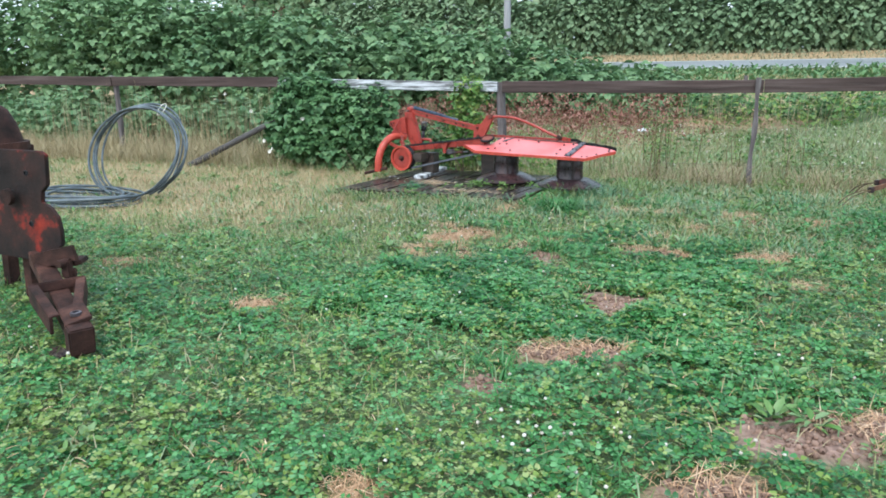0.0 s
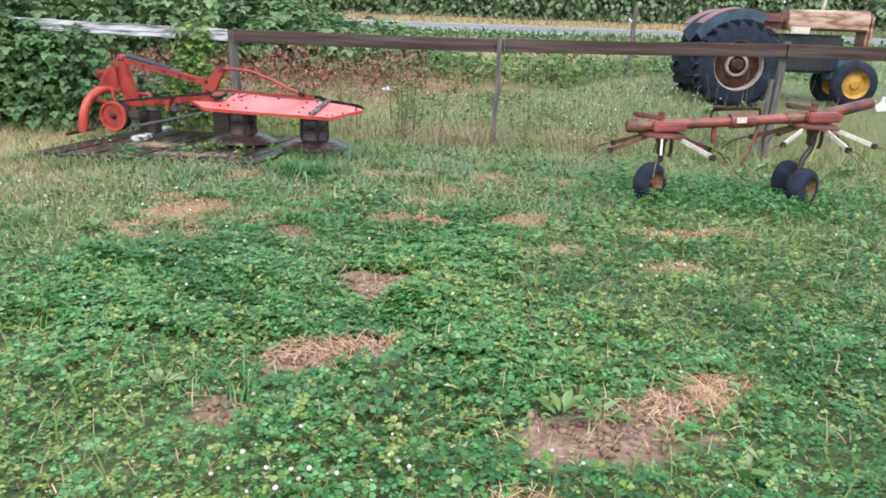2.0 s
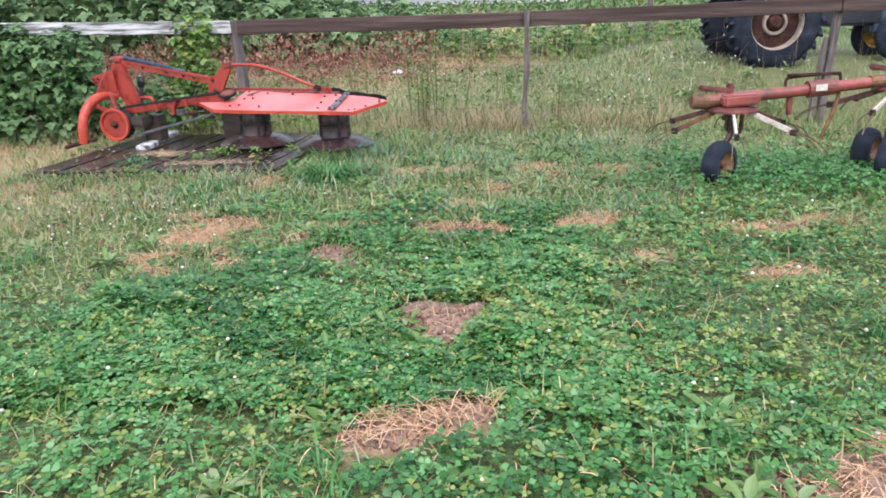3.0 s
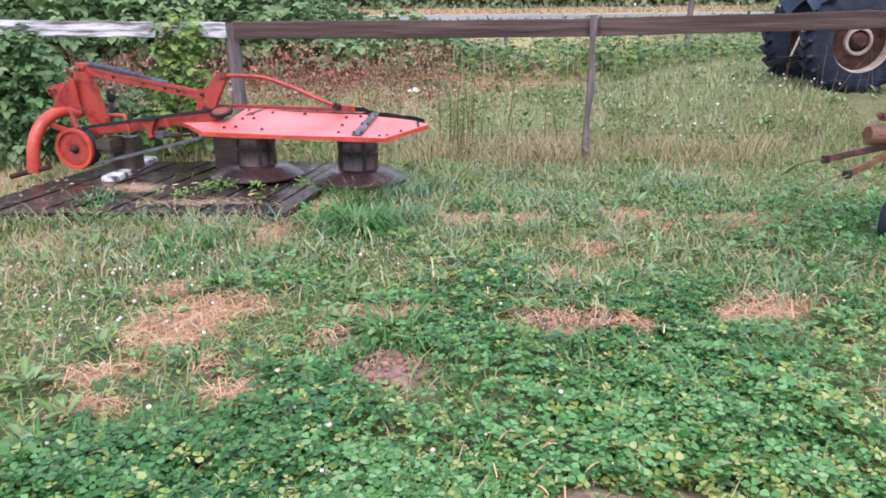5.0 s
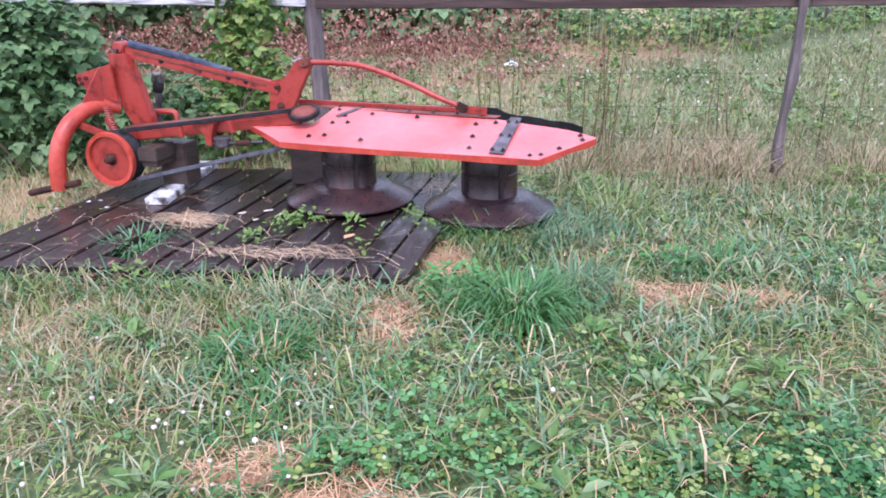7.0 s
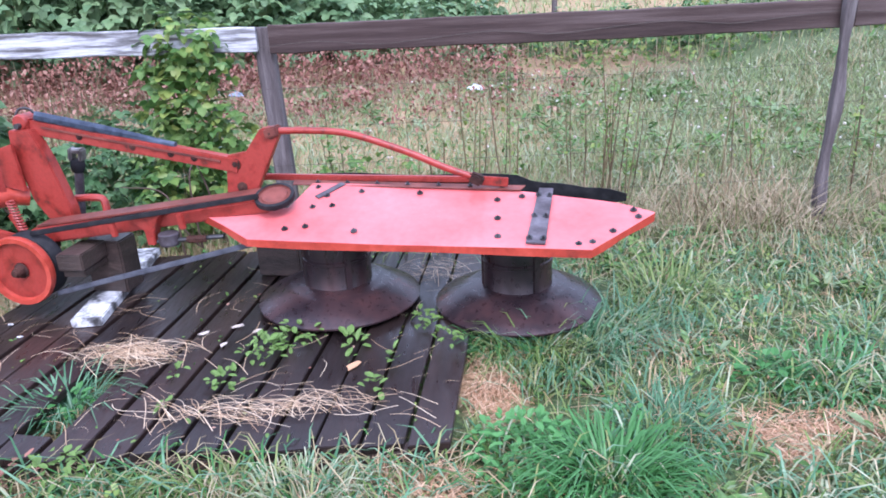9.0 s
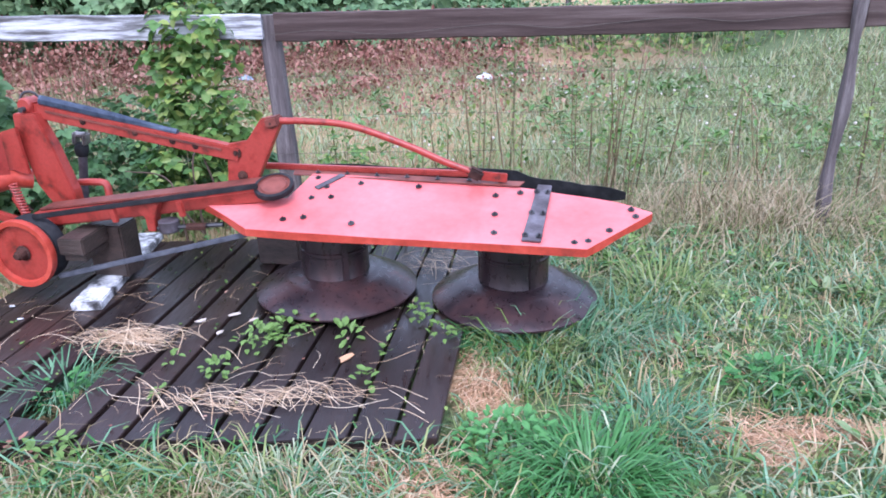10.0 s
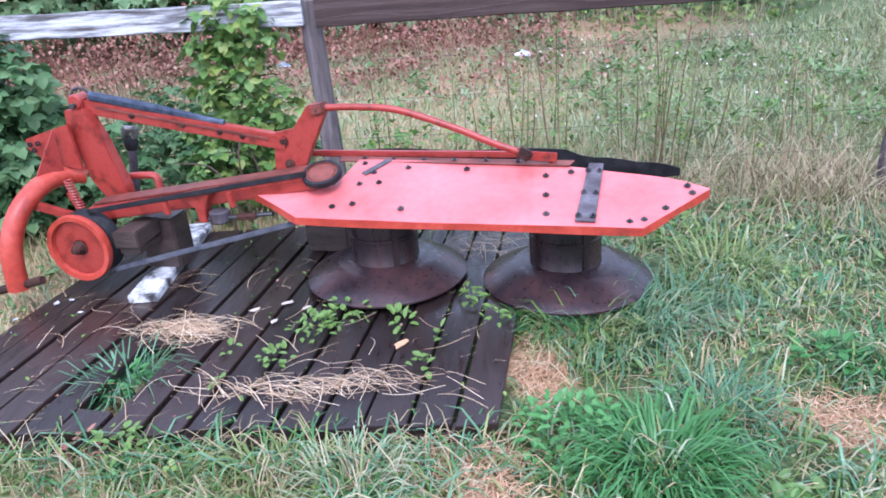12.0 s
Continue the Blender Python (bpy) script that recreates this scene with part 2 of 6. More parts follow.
# bare or straw-strewn spots in the sward: x, y, half length, half width, turn, kind
SPOTS = [
    (2.78, -5.63, .23, .24, .2, "soil"), (2.60, -6.56, .22, .10, .3, "both"), (2.80, -6.47, .20, .12, .4, "both"), (2.40, -7.06, .10, .11, 0, "soil"),
    (3.86, -6.98, .32, .24, .3, "soil"), (4.12, -6.84, .26, .14, .5, "both"), (4.40, -6.66, .17, .11, .5, "straw"), (3.50, -7.60, .20, .13, .4, "both"),
    (1.12, -3.92, .22, .16, .3, "straw"), (1.0, -4.2, .19, .22, .3, "straw"), (.88, -4.62, .18, .05, .36, "straw"), (.80, -3.72, .16, .09, .3, "straw"),
    (1.72, -4.32, .09, .09, 0, "both"), (2.02, -4.57, .19, .16, .1, "soil"), (.95, -4.87, .11, .06, .1, "straw"), (1.44, -4.78, .09, .07, .1, "straw"), (1.30, -4.55, .06, .06, 0, "both"),
    (1.96, -4.03, .26, .07, .1, "straw"), (2.62, -4.13, .14, .09, .2, "both"), (2.88, -4.12, .17, .12, .1, "both"), (3.08, -4.15, .09, .06, 0, "straw"),
    (.60, -6.44, .19, .09, .37, "straw"), (-1.17, -5.94, .19, .10, .36, "straw"), (4.29, -2.32, .32, .14, .2, "straw"), (3.74, -3.92, .28, .13, .25, "straw"), (2.8, -3.5, .12, .06, 0, "straw"),
    (4.92, -4.15, .38, .09, .12, "straw"), (3.43, -2.21, .20, .14, .1, "straw"), (3.61, -2.56, .12, .10, .1, "both"), (1.26, -1.90, .12, .23, -.05, "straw"),
    (.96, -2.50, .18, .09, -.05, "straw"), (1.06, -2.73, .10, .18, .1, "straw"), (2.35, -2.30, .33, .08, -.05, "straw"), (2.72, -2.36, .16, .05, .1, "straw"), (2.25, -2.42, .09, .07, 0, "straw"),
    (2.05, -1.62, .14, .06, .2, "straw"), (3.1, -3.0, .14, .07, .2, "straw"), (5.3, -4.0, .2, .07, .1, "straw"), (4.6, -5.0, .2, .07, .2, "straw"), (2.26, -8.1, .1, .08, 0, "straw"), (3.95, -4.75, .16, .06, .2, "straw"),
]


def spots(x, y, kinds):
    """0 to 1: how bare the ground lies at x, y."""
    out = np.zeros_like(x)
    wob = .62 * waves(x, y, 8, 3) + .42 * waves(x, y, 21, 6) + .30 * waves(x, y, 45, 4)
    for sx, sy, a, b, turn, kind in SPOTS:
        if kind in kinds:
            dx, dy = x - sx, y - sy
            u, v = dx * math.cos(turn) + dy * math.sin(turn), dy * math.cos(turn) - dx * math.sin(turn)
            out = np.maximum(out, 1 - ease(np.hypot(u / a, v / b) + wob, .62, 1.15))
    return out


def dryness(x, y):
    """The pale, mown-off strip by the coil and the mower's pallet floor."""
    d = ease(-x + .5 * (y + 2.2) + .35 * waves(x, y, 3, 9), -.95, 1.05) * ease(y, -5.4, -3.9) * (.7 + .3 * ease(waves(x, y, 4.5, 11), -.5, .3))
    return np.clip(d, 0, 1)


def height(x, y):
    x, y = np.asarray(x, float), np.asarray(y, float)
    z = .068 * np.clip(y - .3, 0, 21.2)
    z = z + .062 * np.clip(y - 21.5, 0, 6.2) + .14 * np.clip(y - 27.7, 0, 3.5)
    z = z + .31 * ease(x, 4.6, 6.6) * ease(y, .3, 2.2) * (1 - ease(y, 6, 12))
    near = 1 - ease(np.abs(y), 12, 18)
    z = z + near * (.018 * waves(x, y, 2.2, 1) + .008 * waves(x, y, 7, 2))
    soil = spots(x, y, ("soil", "both"))
    z = z + soil * (.026 + .012 * waves(x, y, 45, 5))
    flat = (1 - ease(np.abs(x + .1), 1.35, 1.6)) * (1 - ease(np.abs(y + 1.4), 1.1, 1.4))
    return z * (1 - flat)


def axis(dense_a, dense_b, step, reach):
    mid = list(np.arange(dense_a, dense_b + 1e-6, step))
    out, d = [], step
    p = dense_b
    while p < reach:
        d *= 1.22
        p += d
        out.append(p)
    lo, d, p = [], step, dense_a
    while p > -reach:
        d *= 1.22
        p -= d
        lo.append(p)
    return np.array(lo[::-1] + mid + out)


def ground_material():
    m = bpy.data.materials.new("field_soil_and_turf")
    m.use_nodes = True
    n, l = m.node_tree.nodes, m.node_tree.links
    b = n["Principled BSDF"]
    co = n.new("ShaderNodeTexCoord")

    def noise_at(scale, detail=8):
        t = n.new("ShaderNodeTexNoise")
        t.inputs["Scale"].default_value, t.inputs["Detail"].default_value = scale, detail
        l.new(co.outputs["Object"], t.inputs["Vector"])
        return t.outputs[0]

    def ramp(fac, *cols):
        r = n.new("ShaderNodeValToRGB")
        while len(r.color_ramp.elements) < len(cols):
            r.color_ramp.elements.new(.5)
        for k, c in enumerate(cols):
            r.color_ramp.elements[k].position = .3 + .4 * k / (len(cols) - 1)
            r.color_ramp.elements[k].color = (*c, 1)
        l.new(fac, r.inputs[0])
        return r.outputs[0]

    def mix(fac, a, c):
        x = n.new("ShaderNodeMix")
        x.data_type = "RGBA"
        l.new(fac, x.inputs[0])
        l.new(a, x.inputs[6])
        l.new(c, x.inputs[7])
        return x.outputs[2]

    def attr(name):
        a = n.new("ShaderNodeAttribute")
        a.attribute_name = name
        return a.outputs["Fac"]
    turf = ramp(noise_at(38), (.028, .05, .016), (.058, .092, .028), (.13, .145, .06))
    soil = ramp(noise_at(30), (.11, .065, .050), (.22, .135, .105), (.32, .215, .17))
    straw = ramp(noise_at(55), (.20, .12, .06), (.38, .245, .13), (.52, .37, .22))
    c = mix(attr("dry"), turf, straw)
    c = mix(attr("straw"), c, straw)
    c = mix(attr("soil"), c, soil)
    l.new(c, b.inputs["Base Color"])
    b.inputs["Roughness"].default_value = .85
    bp = n.new("ShaderNodeBump")
    bp.inputs["Strength"].default_value, bp.inputs["Distance"].default_value = .8, .02
    l.new(noise_at(60), bp.inputs["Height"])
    l.new(bp.outputs[0], b.inputs["Normal"])
    return m


def build_ground():
    xs, ys = axis(-6, 8, .075, 420), axis(-9, 2, .07, 420)
    gx, gy = np.meshgrid(xs, ys)
    z = height(gx, gy)
    nx, ny = len(xs), len(ys)
    v = np.stack([gx, gy, z], -1).reshape(-1, 3)
    i = np.arange(nx * ny).reshape(ny, nx)
    f = np.stack([i[:-1, :-1], i[:-1, 1:], i[1:, 1:], i[1:, :-1]], -1).reshape(-1)
    me = bpy.data.meshes.new("ground")
    me.vertices.add(len(v))
    me.vertices.foreach_set("co", v.reshape(-1))
    me.loops.add(len(f))
    me.loops.foreach_set("vertex_index", f)
    me.polygons.add(len(f) // 4)
    me.polygons.foreach_set("loop_start", np.arange(0, len(f), 4))
    me.polygons.foreach_set("use_smooth", np.ones(len(f) // 4, bool))
    me.update(calc_edges=True)
    x, y = v[:, 0], v[:, 1]
    verge = .8 * ease(y, 27, 28) * (1 - ease(y, 31, 33)) + .12 * ease(y, -1, 1.2) * (1 - ease(y, 3, 6))
    layers = (("soil", spots(x, y, ("soil", "both"))), ("straw", spots(x, y, ("straw", "both"))), ("dry", np.clip(.8 * dryness(x, y) + verge, 0, 1)))
    for name, val in layers:
        me.attributes.new(name, "FLOAT", "POINT").data.foreach_set("value", val)
    me.materials.append(ground_material())
    tagged(new("ground", me), "clover and grass field with bare soil and straw patches", "ground", kind="structure")


build_ground()


# ---------------------------------------------------------------- the road beyond the field
def build_road():
    M["asphalt"] = mat("wet_asphalt", [(.13, .135, .145), (.19, .195, .205), (.24, .245, .255)], 1.5, .38, bump=.3, bscale=120, stretch=(.2, 1, 1))
    M["line"] = mat("road_paint", [(.6, .6, .58), (.75, .75, .73)], 8, .5)
    bm = bmesh.new()
    xs = np.arange(-120, 121, 6.0)
    rows = []
    for y, dz in ((21.6, -.1), (21.6, .03), (24.6, .07), (27.6, .05), (27.6, -.1)):
        rows.append([bm.verts.new((x, y, float(.068 * 21.2 + .062 * (y - 21.5)) + dz)) for x in xs])
    for a, b in zip(rows, rows[1:]):
        for k in range(len(xs) - 1):
            bm.faces.new((a[k], a[k + 1], b[k + 1], b[k]))
    road = part("road", bm, M["asphalt"])
    tagged(road, "wet grey asphalt country road past the field", "road", kind="structure")
    bm = bmesh.new()
    for y in (21.95, 27.25):
        box(240, .12, .006, (0, y, .068 * 21.2 + .062 * (y - 21.5) + .045 + (.006 if y > 25 else .0)), (math.degrees(math.atan(.062)), 0, 0), 0, bm)
    line = part("road_line", bm, M["line"])
    tagged(line, "white painted edge lines on the road", "road marking", kind="structure")


build_road()


# ---------------------------------------------------------------- the board fence
def fence_post(x, top, lean=(0, 0), w=.11, y=0.07, crook=.006):
    """A rough, slightly waving squared post, its foot in the ground."""
    bm = bmesh.new()
    z0 = float(height(x, y)) - .25
    rings = []
    for k in range(13):
        t = k / 12
        z = z0 + (top - z0) * t
        h = z - z0 - .25
        cx, cy = lean[0] * h + crook * math.sin(5 * t + x) + .4 * crook * math.sin(13 * t), lean[1] * h
        s = w / 2 * (1 - .12 * t + .8 * crook / w * math.sin(17 * t + x))
        rings.append([bm.verts.new((cx + a * s, cy + b * s, z)) for a, b in ((-1, -.8), (-.8, -1), (.8, -1), (1, -.8), (1, .8), (.8, 1), (-.8, 1), (-1, .8))])
    for a, b in zip(rings, rings[1:]):
        for k in range(8):
            bm.faces.new((a[k], a[(k + 1) % 8], b[(k + 1) % 8], b[k]))
    bm.faces.new(rings[-1])
    bm.faces.new(rings[0][::-1])
    ob = part("fence_post", bm, M["post"])
    ob.location = (x, y, 0)
    return ob


def rail(x0, z0, x1, z1, h, material, y=-.01, name="fence_rail", thick=.04, seed=0):
    """A sawn board with a wavy lower edge and worn arrises."""
    bm = bmesh.new()
    n = 24
    r = random.Random(seed)
    rings = []
    for k in range(n + 1):
        t = k / n
        x, z = x0 + (x1 - x0) * t, z0 + (z1 - z0) * t + .006 * math.sin(3 * t + seed)
        lo, hi = -h / 2 + r.uniform(-.004, .004), h / 2 + r.uniform(-.003, .003)
        yy = y + .008 * math.sin(4 * t + seed)
        rings.append([bm.verts.new((x, yy + a, z + b)) for a, b in (
            (-thick / 2, lo + .006), (-thick / 2 + .006, lo), (thick / 2, lo), (thick / 2, hi), (-thick / 2 + .006, hi), (-thick / 2, hi - .006))])
    for a, b in zip(rings, rings[1:]):
        for k in range(6):
            bm.faces.new((a[k], a[(k + 1) % 6], b[(k + 1) % 6], b[k]))
    bm.faces.new(rings[0])
    bm.faces.new(rings[-1][::-1])
    return part(name, bm, material)


def build_fence():
    posts = [(-11.1, 1.5, (0, 0)), (-7.55, 1.48, (.01, 0)), (-3.85, 1.44, (0, 0)), (.07, 1.36, (-.02, 0)), (3.52, 1.40, (-.015, 0)), (7.12, 1.47, (.05, 0)), (7.06, 1.0, (.09, .02)), (10.6, 1.45, (0, 0)), (14.2, 1.45, (.02, 0))]
    fence = thing("board_fence", pose(0, 0, 0), "weathered single-rail board fence on leaning grey posts", "fence")
    for k, (x, top, lean) in enumerate(posts):
        p = fence_post(x - lean[0] * 1.3, top, lean, w=.12 if k == 3 else .062 if k == 4 else .055 if k == 6 else .085, y=-.07 if k == 4 else .07, crook=.016 if k == 4 else .006)
        p.parent = fence
    spans = [(-11.1, 1.46, -7.56, 1.41), (-7.55, 1.41, -3.80, 1.385), (.11, 1.285, 3.6, 1.295), (3.605, 1.295, 7.10, 1.36), (7.11, 1.36, 10.6, 1.37), (10.61, 1.37, 14.2, 1.37)]
    for k, (a, za, b, zb) in enumerate(spans):
        rail(a, za, b, zb, .165, M["rail"], seed=k).parent = fence
    w = rail(-3.79, 1.37, .035, 1.30, .145, M["whitewash"], y=-.005, name="painted_rail", seed=9)
    w.parent = fence
    tagged(w, "rail with flaking white paint")
    M["wire"] = mat("rusty_wire", [(.04, .034, .03), (.09, .075, .066)], 30, .6, metal=.3)
    bm = tube(spline([(.05 + .35 * k, -.045, 1.25 + .02 * math.sin(2.1 * k) + .004 * k) for k in range(24)], 4), .0016, 5)
    part("fence_wire", bm, M["wire"], fence)
    for k in range(4):
        z = .28 + .24 * k
        bm = tube([(.05, .0, z), (1.8, 0, z - .01), (3.56, 0, z), (5.3, 0, z + .01), (7.05, .0, z + .05)], .0014, 4)
        part("fence_wire", bm, M["wire"], fence)
    # an old pole that leans against the rail in the brambles
    M["oldpole"] = mat("grey_driftwood", [(.035, .03, .03), (.08, .072, .07)], 6, .8, bump=.5)
    bm = tube(spline([(-5.2, -.75, .02), (-4.6, -.5, .34), (-3.8, -.18, .76), (-3.3, .0, 1.0)], 5), .06, 10, taper=.04)
    tagged(part("timber_pole", bm, M["oldpole"]), "grey weathered pole leaning on the fence", "pole")


build_fence()


# ---------------------------------------------------------------- the pallet floor under the mower
def build_platform():
    floor = thing("plank_platform", pose(0, 0, 0), "low platform of black rain-wet planks with weedy gaps", "platform")
    x0, x1, y0, y1, top = -1.31, 1.095, -2.40, -.42, .10
    r = random.Random(4)
    n = 15
    w = (x1 - x0) / n
    skew = .26
    for k in range(n):
        a = x0 + k * w
        gap = r.uniform(.010, .022)
        if k in (3, 4):
            ya = y0 + r.uniform(.0, .02)
        else:
            ya = y0 + r.uniform(-.015, .015)
        yb = y1 + r.uniform(-.02, .02)
        # one board has rotted through: a stub at the front, the rest starting farther back
        runs = [(ya, ya + .13), (-1.80, yb)] if k == 5 else [(ya, yb)]
        if k in (0, 1):
            runs = [(ya + .05 * k, yb)]
        lift = top + r.uniform(-.008, .003)
        for pa, pb in runs:
            sa, sb = skew * (pa - y0) / (y1 - y0), skew * (pb - y0) / (y1 - y0)
            bm = bmesh.new()
            plate([(a + gap / 2 + sa, pa), (a + w - gap / 2 + sa, pa + (.012 if k % 3 else 0)), (a + w - gap / 2 + sb, pb), (a + gap / 2 + sb, pb + (.03 if k == 5 else 0))], .032, bm, pose(0, 0, lift), .003)
            part("plank", bm, M["plank"], floor)
    for y in (y0 + .03, -1.4, y1 - .06):
        part("bearer", box(x1 - x0 - .02, .06, .066, ((x0 + x1) / 2 + (y - y0) * skew / (y1 - y0), y, .033), bevel=.004), M["timber"], floor)


build_platform()


# ---------------------------------------------------------------- metal and rubber
M["deckred"] = mat("faded_red_sheet_paint", [(.48, .088, .085), (.56, .13, .13), (.60, .17, .17)], 2.2, .33, bump=.02, bscale=30, rough_var=.08, spec=.5)
M["red"] = mat("worn_red_paint", [(.035, .016, .013), (.14, .019, .013), (.23, .023, .016), (.27, .034, .025)], 13, .38, bump=.10, bscale=70, spread=(.26, .52))
M["orange"] = mat("orange_red_rim_paint", [(.12, .022, .014), (.27, .030, .017), (.36, .042, .024), (.41, .065, .042)], 5, .42, bump=.14, spread=(.24, .66))
M["brownred"] = mat("dull_brown_red_paint", [(.07, .024, .02), (.14, .04, .03), (.20, .06, .045)], 8, .55, bump=.15, spec=.3)
M["drum"] = mat("rusty_dark_steel", [(.012, .009, .012), (.030, .019, .022), (.056, .029, .030), (.17, .038, .031)], 6, .30, metal=.22, bump=.09, spread=(.30, .78), stretch=(1, 1, .6))
M["steel"] = mat("dark_greased_steel", [(.02, .02, .022), (.06, .06, .065), (.12, .12, .13)], 12, .36, metal=.6, bump=.15)
M["grey"] = mat("grey_steel_strap", [(.035, .028, .032), (.085, .072, .084), (.14, .13, .15)], 12, .4, metal=.3, bump=.2)
M["rubber"] = mat("black_rubber", [(.008, .008, .010), (.016, .016, .019), (.03, .03, .033)], 14, .7, bump=.25, spec=.2)
M["spring"] = mat("blue_black_spring", [(.03, .042, .07), (.09, .115, .165)], 20, .35, metal=.4)
M["belt"] = mat("worn_belt_edge", [(.03, .032, .042), (.065, .07, .09), (.10, .105, .125)], 14, .5, bump=.2)
M["rust"] = mat("deep_rust", [(.012, .007, .006), (.026, .012, .010), (.050, .022, .017), (.095, .042, .031)], 7, .8, bump=.4, bscale=60, spec=.22)
M["rustred"] = mat("rust_with_red_paint", [(.014, .009, .009), (.022, .012, .011), (.034, .015, .013), (.17, .020, .014), (.25, .03, .018)], 4.5, .7, bump=.35, spread=(.42, .77), spec=.22)
M["pinkred"] = mat("sun_bleached_red_paint", [(.045, .022, .020), (.14, .036, .030), (.22, .050, .042), (.27, .085, .072)], 6, .5, bump=.25, spread=(.30, .66))
M["rotorred"] = mat("rusting_dark_red_paint", [(.02, .014, .014), (.065, .024, .022), (.125, .036, .032), (.19, .08, .07)], 9, .55, bump=.3)
M["tinedark"] = mat("dark_spring_tine", [(.03, .022, .02), (.09, .06, .035), (.17, .12, .06)], 14, .5, metal=.3)
M["cream"] = mat("chipped_cream_paint", [(.14, .09, .07), (.40, .35, .31), (.50, .47, .43)], 10, .5, bump=.2, spread=(.25, .5))
M["tinerust"] = mat("brown_tine_rust", [(.05, .025, .018), (.13, .06, .035), (.22, .115, .065)], 12, .6, metal=.2)
M["tyre"] = mat("dusty_blue_black_tyre", [(.006, .009, .017), (.013, .018, .031), (.028, .036, .053)], 6, .8, bump=.3, spec=.2)
M["hose"] = mat("grey_black_plastic_pipe", [(.018, .025, .031), (.052, .067, .08), (.125, .15, .17)], 5, .4, bump=.1)


def hexbolt(bm, at, m, r=.009):
    own = bmesh.new()
    lathe([(0, .004), (r * 1.9, .004), (r * 1.9, 0)], 10, bm=own)
    lathe([(0, .010), (r, .010), (r, .003)], 6, bm=own)
    lathe([(0, .016), (r * .45, .016), (r * .45, .009)], 8, bm=own)
    return join(own, m @ Matrix.Translation(at), bm)


def interp(x, pts):
    return float(np.interp(x, [p[0] for p in pts], [p[1] for p in pts]))


# ---------------------------------------------------------------- the drum mower
def deck_w(u, v):
    return .52 + .29 * (v + .26)


def build_mower():
    mower = thing("drum_mower", pose(.56, -1.18, 0, 0, 0, -10), "red two-drum hay mower parked on black planks", "mower")
    front = [(-.666, -.049), (-.309, -.275), (1.22, -.300), (1.498, -.018)]
    back = [(-.666, -.040), (-.20, -.028), (-.14, .180), (.62, .172), (.98, .134), (1.36, .06), (1.498, -.010)]
    # top sheet
    us = sorted(set(list(np.linspace(-.666, 1.498, 40)) + [-.309, 1.22, -.20, -.14, .98]))
    nv = 9
    bm = bmesh.new()
    top, bot = [], []
    for u in us:
        a, b = interp(u, front), interp(u, back)
        rt, rb = [], []
        for k in range(nv):
            v = a + (b - a) * k / (nv - 1)
            dent = .006 * math.sin(3.1 * u + 1) * math.sin(5 * v + .4) + .003 * noise.noise((u * 5, v * 7, 2)) - .010 * math.exp(-((u - .35) / .2) ** 2 - ((v - .12) / .06) ** 2)
            w = deck_w(u, v) + dent - .012 * max(0, u)
            rt.append(bm.verts.new((u, v, w)))
            rb.append(bm.verts.new((u, v, w - .005)))
        top.append(rt)
        bot.append(rb)
    for i in range(len(us) - 1):
        for k in range(nv - 1):
            bm.faces.new((top[i][k], top[i + 1][k], top[i + 1][k + 1], top[i][k + 1]))
            bm.faces.new((bot[i][k], bot[i][k + 1], bot[i + 1][k + 1], bot[i + 1][k]))
        bm.faces.new((top[i][0], bot[i][0], bot[i + 1][0], top[i + 1][0]))
        bm.faces.new((top[i][-1], top[i + 1][-1], bot[i + 1][-1], bot[i][-1]))
    for r, q in ((top[0], bot[0]), (top[-1], bot[-1])):
        for k in range(nv - 1):
            bm.faces.new((r[k], r[k + 1], q[k + 1], q[k]))
    deck = part("deck", bm, M["deckred"], mower, "faded red sheet-metal cover", smooth=True)
    # folded lip along the front edges
    for k, ((ua, va), (ub, vb)) in enumerate(zip(front, front[1:])):
        n = 12
        bm = bmesh.new()
        rings = []
        for j in range(n + 1):
            t = j / n
            u, v = ua + (ub - ua) * t, va + (vb - va) * t
            w = deck_w(u, v) - .012 * max(0, u) + .006 * math.sin(3.1 * u + 1) * math.sin(5 * v + .4)
            drop = .032 + .004 * math.sin(9 * t)
            o = -.004
            rings.append([bm.verts.new(p) for p in ((u, v + o, w + .001), (u, v + o - .001, w - drop), (u, v + o + .007, w - drop), (u, v + o + .007, w - .006))])
        for a, b in zip(rings, rings[1:]):
            for j in range(4):
                bm.faces.new((a[j], a[(j + 1) % 4], b[(j + 1) % 4], b[j]))
        bm.faces.new(rings[0])
        bm.faces.new(rings[-1][::-1])
        part("lip", bm, M["orange"], deck, "brighter red folded edge")
    tilt = pose(0, 0, 0, math.degrees(math.atan(.29)), 0, 0)
    # straps and bolts on the cover
    bm = bmesh.new()
    sm = Matrix.Translation((1.0, -.08, deck_w(1, -.08) - .004)) @ tilt @ pose(0, 0, 0, 0, 0, -4)
    plate([(-.042, -.205), (.042, -.205), (.036, .235), (-.030, .235)], .009, bm, sm @ pose(0, 0, .009), .002)
    strap = part("strap", bm, M["grey"], deck, "bare grey steel strap")
    for du, dv in ((-.026, .17), (.024, .17), (-.026, .0), (.024, 0), (-.03, -.17), (.03, -.17)):
        part("bolt", hexbolt(bmesh.new(), (du, dv, .009), sm, .008), M["steel"], strap)
    bm = bmesh.new()
    sm2 = Matrix.Translation((-.03, .115, deck_w(-.03, .115) + .002)) @ tilt @ pose(0, 0, 0, 0, 0, -38)
    plate([(-.018, -.08), (.018, -.08), (.018, .085), (-.018, .085)], .006, bm, sm2 @ pose(0, 0, .007), .002)
    part("strap", bm, M["grey"], deck, "bare grey steel strap")
